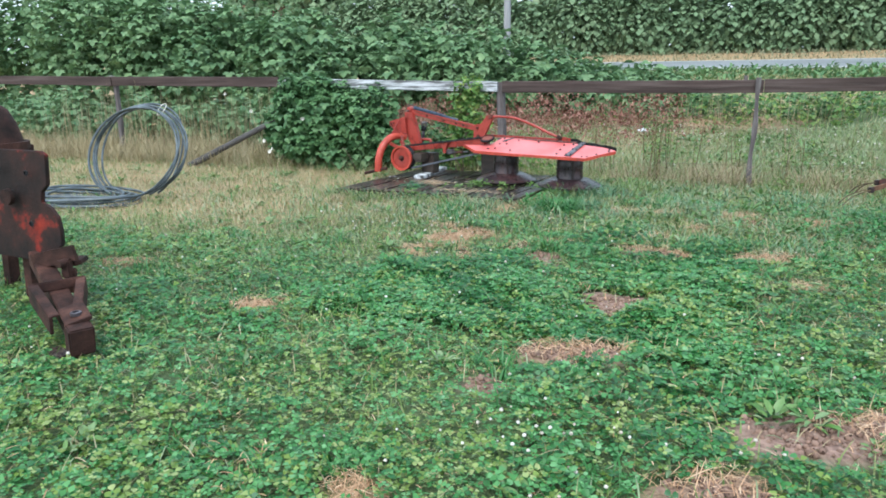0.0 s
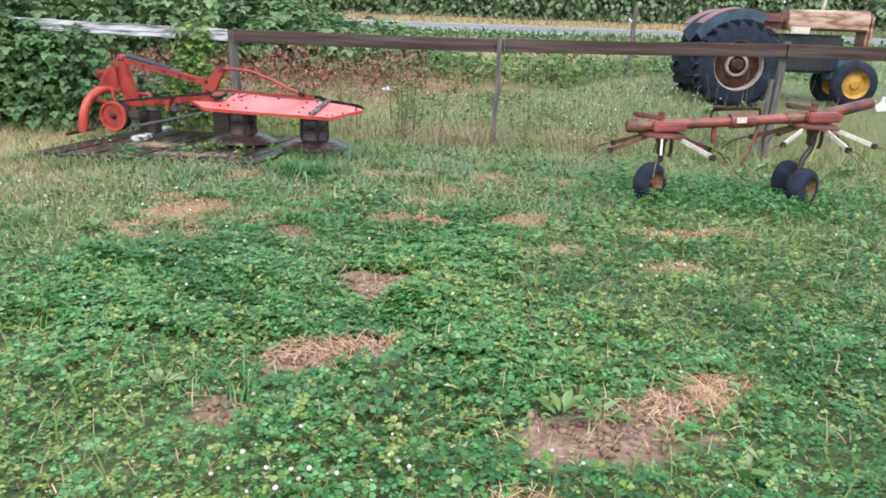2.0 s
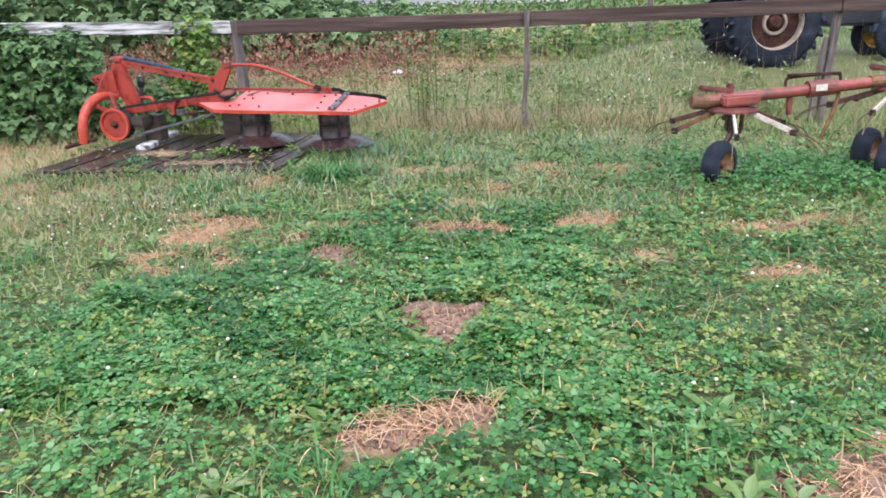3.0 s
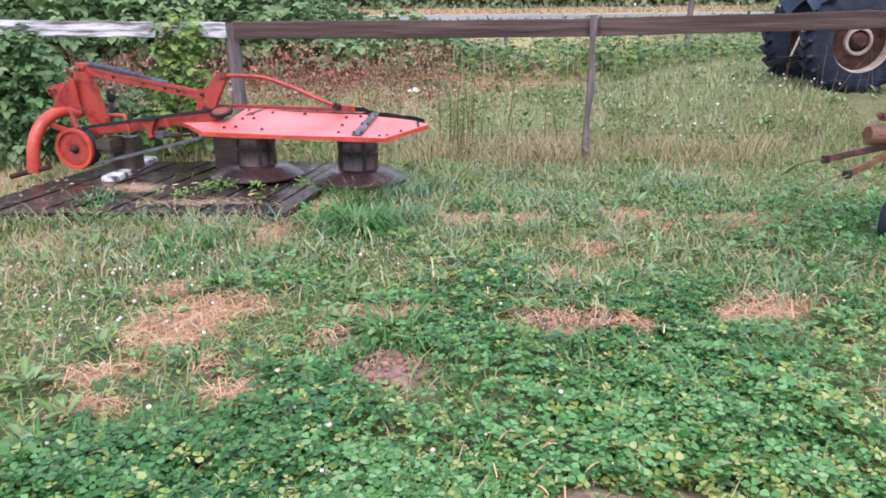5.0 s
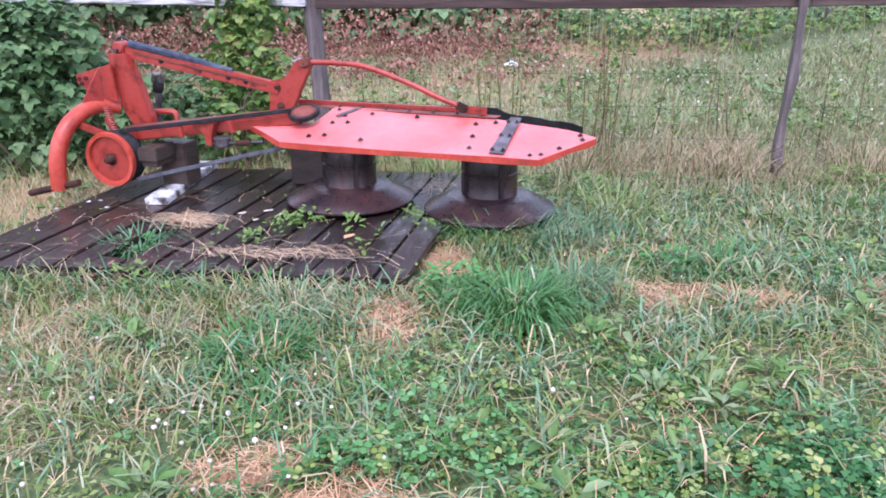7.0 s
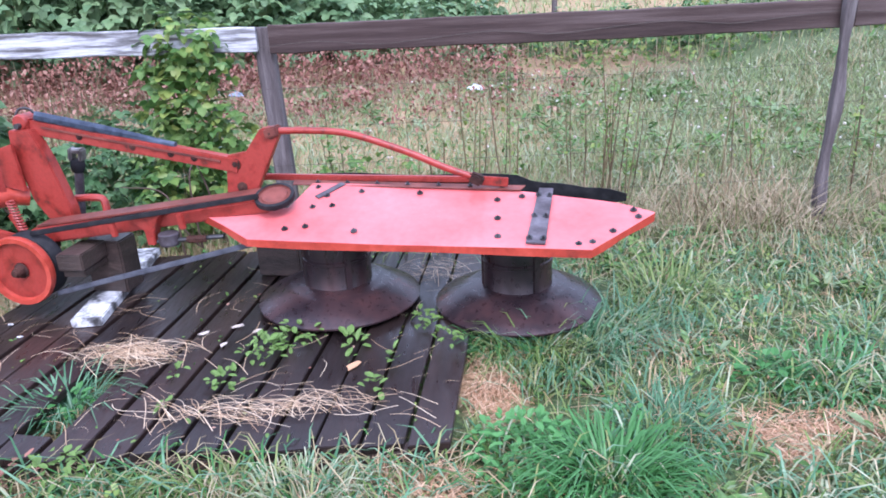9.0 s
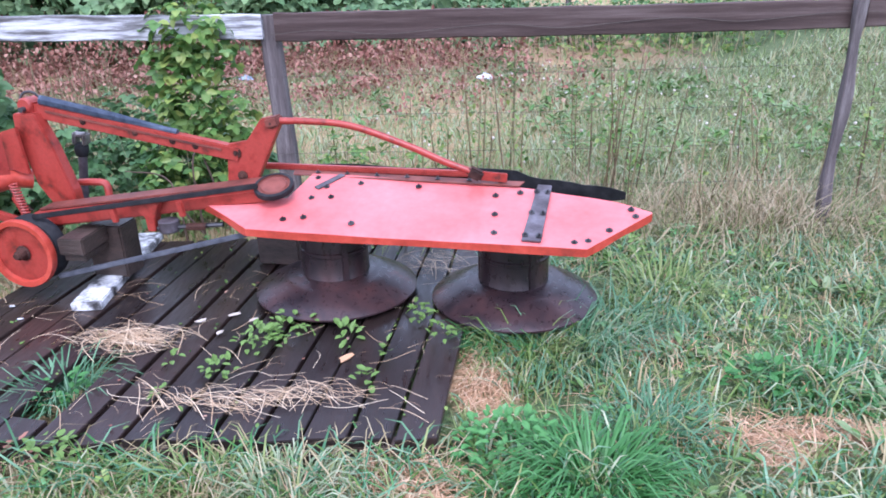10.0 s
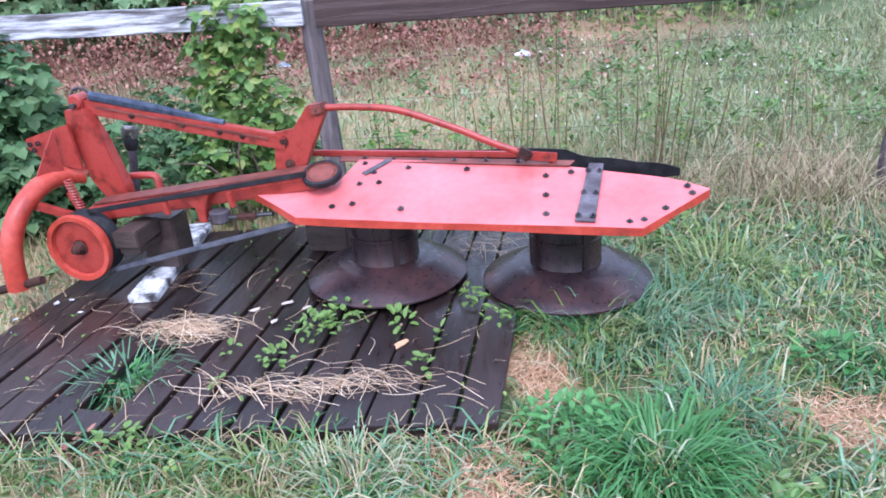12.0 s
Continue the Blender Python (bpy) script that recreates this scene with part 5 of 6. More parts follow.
    soup("clover_flower", *BALL, np.stack([x, y, height(x, y) + RNG.uniform(.06, .12, n)], -1), turns(RNG.uniform(0, 6.3, n), RNG.normal(0, .3, n)), RNG.uniform(.005, .011, n), M["petal"], "small round white clover flower heads", "flower")
    # short grass between the clover
    x, y = wedge(118000, -8.7, .1)
    bare = np.maximum(spots(x, y, ("soil", "both")), spots(x, y, ("straw", "both")))
    x, y = sift(x, y, np.clip(1.05 - .75 * clover_share(x, y), 0, 1) * (1 - np.where(y > -3.6, .62, .85) * bare) * (1 - .6 * dryness(x, y)) * (.7 + .3 * ease(y, -6, -3.5)))
    n = len(x)
    blades("grass", x, y, RNG.uniform(.05, .14, n) * (1 + .4 * waves(x, y, 2.5, 41)), .007, M["grass"], 1.0, label="short mixed grass growing through the clover")
    # yellowish and pale blades, in drifts
    x, y = wedge(72000, -8.6, .1)
    bare = np.maximum(spots(x, y, ("soil", "both")), spots(x, y, ("straw", "both")))
    x, y = sift(x, y, (.14 + .6 * ease(waves(x, y, 1.9, 48), -.3, .4) * ease(y, -6.8, -4.2)) * (1 - np.where(y > -3.6, .5, .8) * bare))
    n = len(x)
    blades("pale_grass", x, y, RNG.uniform(.04, .13, n), .006, M["pale"], .75, shape=ARCH, label="pale limp grass between the clover")
    # taller clover round the tedder
    x, y = RNG.normal(5.6, .75, 4200), RNG.normal(-2.75, .42, 4200)
    n = len(x)
    soup("tall_clover", *PLAIN_TREFOIL, np.stack([x, y, height(x, y) + RNG.uniform(.03, .14, n)], -1), turns(RNG.uniform(0, 6.3, n), RNG.normal(0, .5, n)), RNG.uniform(.018, .038, n), M["clover"], "taller clover growing round the tedder", "clover")
    # broader lush blades in tufts
    cx, cy = wedge(420, -8.3, -.6)
    x = np.repeat(cx, 26) + RNG.normal(0, .05, len(cx) * 26)
    y = np.repeat(cy, 26) + RNG.normal(0, .05, len(cx) * 26)
    bare = np.maximum(spots(x, y, ("soil", "both")), spots(x, y, ("straw", "both")))
    x, y = sift(x, y, (1 - bare) * (1 - .8 * dryness(x, y)))
    n = len(x)
    blades("lush_grass", x, y, RNG.uniform(.06, .17, n), .008, M["lush"], .5, shape=ARCH, label="tufts of broader green grass")
    # limp blue-green blades in clumps between the clover and the planks
    cx, cy = rect(900, -1.6, 4.6, -3.9, -.5)
    cx, cy = sift(cx, cy, .25 + .75 * ease(waves(cx, cy, 2.2, 49), -.2, .35))
    for m, k, label in (("bluegrass", 12, "limp blue-green grass clumps"), ("pale", 7, "pale blades in the grass clumps"), ("grass", 7, "yellow-green blades in the grass clumps"), ("dry", 5, "dead blades in the grass clumps")):
        x = np.repeat(cx, k) + RNG.normal(0, .055, len(cx) * k)
        y = np.repeat(cy, k) + RNG.normal(0, .055, len(cx) * k)
        bare = np.maximum(spots(x, y, ("soil", "both")), spots(x, y, ("straw", "both")))
        x, y = sift(x, y, (1 - .8 * bare) * (1 - .7 * dryness(x, y)) * (1 - .7 * ease(-x, -.7, 0) * ease(-y, 2.4, 2.7)))
        n = len(x)
        blades("limp_grass", x, y, RNG.uniform(.07, .20, n), .0075, M[m], .75, shape=ARCH, label=label)
    for m, k, h0, h1, label in (("bluegrass", 240, .10, .24, "blue-green grass fringe along the planks"), ("lush", 200, .10, .22, "green grass fringe along the planks"), ("dry", 620, .08, .24, "dry grass fringe along the planks"), ("grass", 420, .08, .2, "short grass fringe along the planks")):
        x = RNG.uniform(-1.5, 1.1, k)
        y = -2.43 - np.abs(RNG.normal(0, .09, k))
        x, y = sift(x, y, .35 + .65 * ease(waves(x, y, 3.4, 50 + len(m)), -.3, .3))
        n = len(x)
        blades("grass_fringe", x, y, RNG.uniform(h0, h1, n), .0085 if m != "dry" else .0045, M[m], .5, shape=ARCH, label=label)
    # dry grass
    x, y = wedge(98000, -8.6, .2)
    x, y = sift(x, y, dryness(x, y) * .95 + .24 * ease(y, -3.6, -2.2) * ease(waves(x, y, 2.4, 45), -.2, .4) + .12 + .18 * ease(waves(x, y, 1.7, 46), -.1, .5) + .22 * ease(y, -5.4, -3.4))
    n = len(x)
    blades("dry_grass", x, y, RNG.uniform(.05, .16, n), .005, M["dry"], .9, label="pale dry mown grass")
    # the mown, bleached strip by the coil
    x, y = rect(50000, -6.5, .8, -5.4, -.6)
    x, y = sift(x, y, .85 * dryness(x, y))
    n = len(x)
    blades("dry_grass", x, y, RNG.uniform(.03, .10, n), .005, M["strawgrass"], 1.2, label="pale dry mown grass")
    # straw on the bare spots
    xs, ys = [], []
    for sx, sy, a, b, turn, kind in SPOTS:
        if kind != "soil":
            k = int(5200 * a * b * math.pi) + 40
            if kind == "both":
                k = int(k * .35)
            r, p = np.sqrt(RNG.uniform(0, 1.3, k)), RNG.uniform(0, 6.3, k)
            r = r * (1 + .22 * np.sin(3 * p + sx * 9) + .16 * np.sin(7 * p + sy * 5))
            u, v = a * r * np.cos(p), b * r * np.sin(p)
            xs.append(sx + u * math.cos(turn) - v * math.sin(turn))
            ys.append(sy + u * math.sin(turn) + v * math.cos(turn))
    x, y = np.concatenate(xs), np.concatenate(ys)
    ex, ey = wedge(42000, -8.5, -.4)
    ex, ey = sift(ex, ey, .10 + .5 * ease(ey, -5.6, -3.8) * ease(waves(ex, ey, 2.6, 47), -.3, .35))
    x, y = np.concatenate([x, ex]), np.concatenate([y, ey])
    keep = ~on_platform(x, y)
    x, y = x[keep], y[keep]
    n = len(x)
    size = np.stack([RNG.uniform(.0014, .0034, n), .03 + .17 * RNG.uniform(0, 1, n) ** 2, RNG.uniform(.02, .10, n)], -1)
    soup("straw", *STRAW, np.stack([x, y, height(x, y) + RNG.uniform(.006, .05, n)], -1), turns(RNG.uniform(0, 6.3, n), RNG.normal(0, .16, n)), size, M["straw"], "scattered golden straw and hay stems", "straw")
    # clods on the bare soil
    xs, ys = [], []
    for sx, sy, a, b, turn, kind in SPOTS:
        if kind != "straw":
            k = int(1100 * a * b * math.pi) + 12
            r, p = np.sqrt(RNG.uniform(0, .9, k)), RNG.uniform(0, 6.3, k)
            xs.append(sx + a * r * np.cos(p))
            ys.append(sy + b * r * np.sin(p))
    x, y = np.concatenate(xs), np.concatenate(ys)
    n = len(x)
    M["clod"] = mat("soil_clod", [(.10, .058, .044), (.19, .115, .085), (.28, .18, .14)], 20, .9, island=.5, bump=.4)
    soup("soil_clods", *BALL, np.stack([x, y, height(x, y) + .002], -1), turns(RNG.uniform(0, 6.3, n), RNG.uniform(0, 3, n)), RNG.uniform(.004, .02, n) ** 1.0 * np.ones(n), M["clod"], "crumbled brown soil clods on molehill patches", "soil")


build_sward()


def build_margin():
    """The same turf, thinner, round the part that the walk looks over."""
    x, y = rect(40000, -12, 13, -15, -.3)
    d = y + 10.2
    inside = (x > np.maximum(3.4 - 1.5 * d, -11)) & (x < np.minimum(3.5 + .68 * d, 9)) & (y > -8.7)
    x, y = x[~inside], y[~inside]
    n = len(x)
    h = height(x, y)
    k = RNG.uniform(0, 1, n) < .45
    soup("clover", *PLAIN_TREFOIL, np.stack([x[k], y[k], h[k] + RNG.uniform(.02, .07, k.sum())], -1), turns(RNG.uniform(0, 6.3, k.sum()), RNG.normal(0, .5, k.sum())), RNG.uniform(.03, .06, k.sum()), M["clover"], "thinner clover at the field's margin", "clover")
    blades("grass", x[~k], y[~k], RNG.uniform(.06, .16, n - k.sum()), .014, M["grass"], 1.0, label="thinner grass at the field's margin")


build_margin()


def tuft(name, cx, cy, r, n, h0, h1, w, material, label, lean=.55, shape=ARCH, kind="stuff", z=None):
    a, q = RNG.uniform(0, 6.3, n), r * np.sqrt(RNG.uniform(0, 1, n))
    x, y = cx + q * np.cos(a), cy + q * np.sin(a)
    ob = blades(name, x, y, RNG.uniform(h0, h1, n), w, material, lean, shape=shape, label=label, category="grass", yaw=a - math.pi / 2 + RNG.normal(0, .5, n), z=None if z is None else np.full(n, z))
    ob["kind"] = kind
    return ob


def build_tufts():
    thing_kind = "thing"
    for cx, cy, r, n, h0, h1, m, label in (
        (1.60, -2.55, .15, 600, .11, .25, "lush", "large dark-green arching grass tuft"),
        (.62, -2.62, .15, 260, .08, .19, "pale", "pale bleached grass tuft beside the planks"),
        (-.05, -2.60, .16, 260, .07, .18, "grass", "green grass tuft at the planks' edge"),
        (.35, -2.58, .14, 200, .07, .2, "grass", "green grass tuft at the planks' edge"),
        (-.75, -2.62, .2, 240, .06, .17, "grass", "green grass tuft at the planks' edge"),
        (1.60, -1.70, .2, 230, .12, .30, "bluegrass", "long grass growing round the mower's drum"),
        (1.88, -1.50, .2, 220, .12, .28, "bluegrass", "long grass growing round the mower's drum"),
        (1.46, -1.72, .13, 190, .10, .27, "grass", "long grass growing round the mower's drum"),
        (1.75, -1.62, .15, 120, .10, .26, "pale", "long grass growing round the mower's drum"),
        (1.30, -1.62, .10, 120, .08, .22, "lush", "long grass growing round the mower's drum"),
        (2.0, -4.30, .10, 90, .10, .26, "lush", "broad-bladed grass plant beside bare soil"),
        (.6, -3.05, .16, 220, .08, .2, "lush", "green grass tuft in the clover"),
        (1.86, -2.28, .16, 260, .08, .2, "bluegrass", "blue-green grass tuft beside the large tuft"),
        (-.15, -3.2, .30, 420, .04, .13, "dry", "tan dry grass tuft in front of the planks"),
        (.15, -3.45, .26, 300, .04, .12, "dry", "tan dry grass tuft in front of the planks"),
        (-.5, -2.95, .30, 400, .04, .13, "dry", "tan dry grass tuft in front of the planks"),
        (-.1, -2.80, .22, 420, .05, .17, "dry", "tan dry grass tuft in front of the planks"),
        (.3, -2.72, .14, 240, .05, .18, "dry", "tan dry grass tuft in front of the planks"),
        (-.95, -2.75, .22, 380, .05, .16, "dry", "tan dry grass tuft in front of the planks"),
        (.1, -2.9, .16, 200, .06, .15, "pale", "pale bleached grass tuft in front of the planks"),
        (2.6, -2.0, .16, 160, .08, .2, "lush", "green grass tuft in the clover"),
        (2.2, -1.15, .2, 220, .12, .34, "grass", "long grass tuft near the mower"),
        (1.0, -.25, .3, 260, .12, .34, "grass", "long grass tuft behind the mower"),
    ):
        o = tuft("grass_tuft", cx, cy, r, n, h0, h1, .009 if m == "lush" else .0045 if m == "dry" else .006, M[m], label, .95 if m == "dry" else .5)
        o["category"] = "grass tuft"
    o = tuft("grass_tuft", -.42, -1.98, .12, 190, .10, .24, .007, M["bluegrass"], "green grass tuft growing through the broken plank")
    # broad-leaved clump near the mower
    for cx, cy, r, n, s, hh, m, zz, label, nm in (
        (1.34, -2.42, .19, 340, .036, .19, "clover", 0, "leafy green weed clump by the planks", "weed_clump"),
        (0.3, -1.7, 0.1, 60, 0.034, 0.07, "fresh", .1, "small green weeds sprouting between wet planks", "weed_clump"),
        (0.42, -1.6, 0.11, 50, 0.034, 0.08, "fresh", .1, "small green weeds sprouting between wet planks", "weed_clump"),
        (0.2, -1.95, 0.06, 24, 0.034, 0.06, "fresh", .1, "small green weeds sprouting between wet planks", "weed_clump"),
        (0.67, -1.68, 0.06, 14, 0.05, 0.06, "fresh", .1, "small green weeds sprouting between wet planks", "weed_clump"),
        (0.8, -2.05, 0.04, 9, 0.04, 0.06, "fresh", .1, "small green weeds sprouting between wet planks", "weed_clump"),
        (0.98, -1.48, 0.06, 26, 0.036, 0.09, "fresh", .1, "small green weeds sprouting between wet planks", "weed_clump"),
        (1.1, -1.7, 0.06, 20, 0.034, 0.08, "fresh", .1, "small green weeds sprouting between wet planks", "weed_clump"),
        (-0.02, -1.86, 0.04, 9, 0.03, 0.05, "fresh", .1, "small green weeds sprouting between wet planks", "weed_clump"),
        (0.56, -1.5, 0.05, 14, 0.036, 0.06, "fresh", .1, "small green weeds sprouting between wet planks", "weed_clump"),
        (0.86, -1.8, 0.03, 6, 0.04, 0.05, "fresh", .1, "small green weeds sprouting between wet planks", "weed_clump"),
        (0.02, -2.12, 0.03, 7, 0.03, 0.05, "fresh", .1, "small green weeds sprouting between wet planks", "weed_clump"),
        (-.42, -2.02, .10, 60, .038, .16, "lush", 0, "leafy weeds growing through the broken plank", "weed_clump"),
        (-.22, -2.46, .09, 46, .038, .18, "fresh", 0, "yellow-green weed sprouting at the planks' edge", "weed_clump"),
        (-.36, -2.44, .07, 30, .034, .15, "redleaf", 0, "reddish withered weed at the planks' edge", "weed_clump"),
        (1.95, -4.28, .10, 18, .075, .10, "broad", 0, "broad-leaved dock plant beside bare soil", "dock_plant"),
        (3.55, -1.95, .12, 26, .08, .16, "broad", 0, "broad-leaved dock plant in the grass", "dock_plant"),
        (2.35, -1.95, .14, 60, .05, .12, "lush", 0, "leafy green weed clump in the grass", "weed_clump"),
        (2.1, -.6, .16, 70, .05, .16, "fresh", 0, "leafy green weed clump by the fence", "weed_clump"),
        (3.95, -.35, .2, 80, .06, .2, "fresh", 0, "leafy green weed clump by the fence", "weed_clump"),
    ):
        a, q = RNG.uniform(0, 6.3, n), r * np.sqrt(RNG.uniform(0, 1, n))
        x, y = cx + q * np.cos(a), cy + q * np.sin(a)
        z = height(x, y) * (zz == 0) + zz + RNG.uniform(.008, hh, n) * (1 - .5 * (q / r) ** 2)
        o = thing(nm, pose(cx, cy, zz or float(height(cx, cy))), label, "weed")
        leaf = mesh_from("leaf", LEAF[0], LEAF[1], M[m])
        rot = turns(a - math.pi / 2 + RNG.normal(0, .6, n), RNG.normal(.15, .45, n))
        inv = o.matrix_world.inverted()
        for k in range(n):
            q = new("leaf", leaf)
            q.parent = o
            q.matrix_local = inv @ Matrix.LocRotScale((x[k], y[k], z[k]), Matrix(rot[k].tolist()).to_quaternion(), [s * RNG.uniform(.7, 1.3) * g for g in ((.6, 1.2, 1) if nm == "dock_plant" else (1, 1, 1))])


build_tufts()


def build_litter():
    """Hay, twigs and chips lying on the planks."""
    M["hay"] = mat("bleached_hay", [(.24, .14, .075), (.44, .30, .18), (.58, .44, .29), (.68, .58, .44)], 2, .6, island=.7, bump=0)
    n = 170
    x, y = rect(n, -1.3, 1.25, -2.36, -.6)
    keep = on_platform(x, y, -.03)
    x, y = x[keep], y[keep]
    n = len(x)
    for k, shape in enumerate(CURLS):
        q = np.arange(n) % 3 == k
        soup("twig_litter", *shape, np.stack([x[q], y[q], .103 + RNG.uniform(0, .008, q.sum())], -1), turns(RNG.uniform(0, 6.3, q.sum()), RNG.normal(0, .04, q.sum())), RNG.uniform(.04, .22, q.sum()), M["hay"], "thin stems scattered over the wet planks", "litter")
    n = 46
    x, y = rect(n, -1.3, 1.25, -2.36, -.6)
    keep = on_platform(x, y, -.03)
    x, y = x[keep], y[keep]
    n = len(x)
    soup("leaf_litter", *LEAF, np.stack([x, y, .104 + RNG.uniform(0, .008, n)], -1), turns(RNG.uniform(0, 6.3, n), RNG.normal(0, .2, n)), RNG.uniform(.008, .028, n), M["redleaf"], "small dead leaves scattered over the wet planks", "litter")
    s = .26 * .5
    x = np.repeat(np.linspace(-1.36, 1.1, 16), 22) + RNG.normal(0, .006, 352)
    y = RNG.uniform(-2.38, -.6, len(x))
    x = x + .26 * (y + 2.4) / 1.98
    keep = RNG.uniform(0, 1, len(x)) < .5
    x, y = x[keep], y[keep]
    n = len(x)
    soup("moss_tufts", *LEAF, np.stack([x, y, np.full(n, .098)], -1), turns(RNG.uniform(0, 6.3, n), RNG.normal(.5, .5, n)), RNG.uniform(.010, .030, n), M["fresh"], "tiny green sprouts in the plank gaps", "weed")
    for cx, cy, a, b, n, turn, label in ((-.27, -1.68, .15, .07, 210, 1.35, "flattened wisp of hay on wet planks"), (-.40, -1.66, .22, .05, 34, 1.5, "long stems beside the wisp of hay"), (.28, -2.19, .16, .06, 48, 1.2, "wisp of hay on wet planks"), (.46, -2.16, .15, .05, 54, 1.6, "wisp of hay on wet planks"),
                                   (.70, -2.13, .17, .06, 33, 1.0, "thin wisp of hay on wet planks"), (.02, -2.14, .14, .06, 26, .8, "thin wisp of hay on wet planks"), (1.0, -.9, .22, .14, 90, 1.0, "dry stems under the mower")):
        for k, shape in enumerate(CURLS):
            m = n // 3
            x, y = cx + a * .62 * RNG.normal(0, 1, m), cy + b * .62 * RNG.normal(0, 1, m)
            soup("hay_wisp", *shape, np.stack([x, y, .104 + np.abs(RNG.normal(0, .012, m))], -1), turns(RNG.normal(turn, .6, m), RNG.normal(0, .10, m)), RNG.uniform(.06, .24, m), M["hay"], label, "hay", kind="stuff")
    M["scrap"] = mat("pale_plastic_scrap", [(.45, .50, .55), (.66, .69, .72)], 20, .5)
    M["bluescrap"] = mat("faded_blue_plastic", [(.16, .24, .36), (.30, .38, .48)], 20, .5)
    for x, y, s, m, label in ((1.57, 4.3, .10, "scrap", "crumpled white plastic scrap in the grass"), (-1.4, 4.6, .09, "bluescrap", "faded blue plastic scrap among dead leaves")):
        bm = lathe([(0, .55), (.3, .5), (.7, .34), (1, .1), (.9, 0), (0, 0)], 11)
        for v in bm.verts:
            v.co = Vector((v.co.x * s, v.co.y * s * .7, v.co.z * s)) + Vector((noise.noise(v.co * 3), noise.noise(v.co * 3 + Vector((4, 0, 0))), abs(noise.noise(v.co * 3 + Vector((0, 4, 0)))))) * s * .5
        o = part("plastic_scrap", bm, M[m])
        o.location = (x, y, float(height(x, y)) + .05)
        tagged(o, label, "litter")
    M["chip"] = mat("pale_wood_chip", [(.35, .28, .22), (.55, .5, .46)], 20, .7, island=.5)
    for x, y, s, m in ((-1.08, -1.34, .03, "chalk"), (-1.02, -1.31, .022, "chalk"), (-1.2, -1.5, .02, "chalk"), (-1.14, -1.62, .018, "chalk"), (-.9, -1.45, .018, "chalk"), (-1.05, -1.9, .022, "chalk"), (.12, -1.44, .04, "chip"), (.22, -1.5, .03, "chip"), (-.02, -1.50, .035, "chip"), (.70, -1.86, .055, "straw"), (.1, -1.62, .03, "chip")):
        bm = bmesh.new()
        s *= .7
        pts = [(s * (1 + .35 * math.sin(3 * a + x * 40)) * math.cos(a), .55 * s * (1 + .3 * math.cos(2 * a + y * 30)) * math.sin(a)) for a in (2 * math.pi * k / 9 for k in range(9))]
        plate(pts, .004, bm, pose(x, y, .1085, RNG.uniform(-3, 3), RNG.uniform(-3, 3), RNG.uniform(0, 180)))
        tagged(part("flake", bm, M[m]), "pale flake lying on the wet planks" if m != "straw" else "curled tan dead leaf on the planks", "flake", "flakes on the planks")


build_litter()


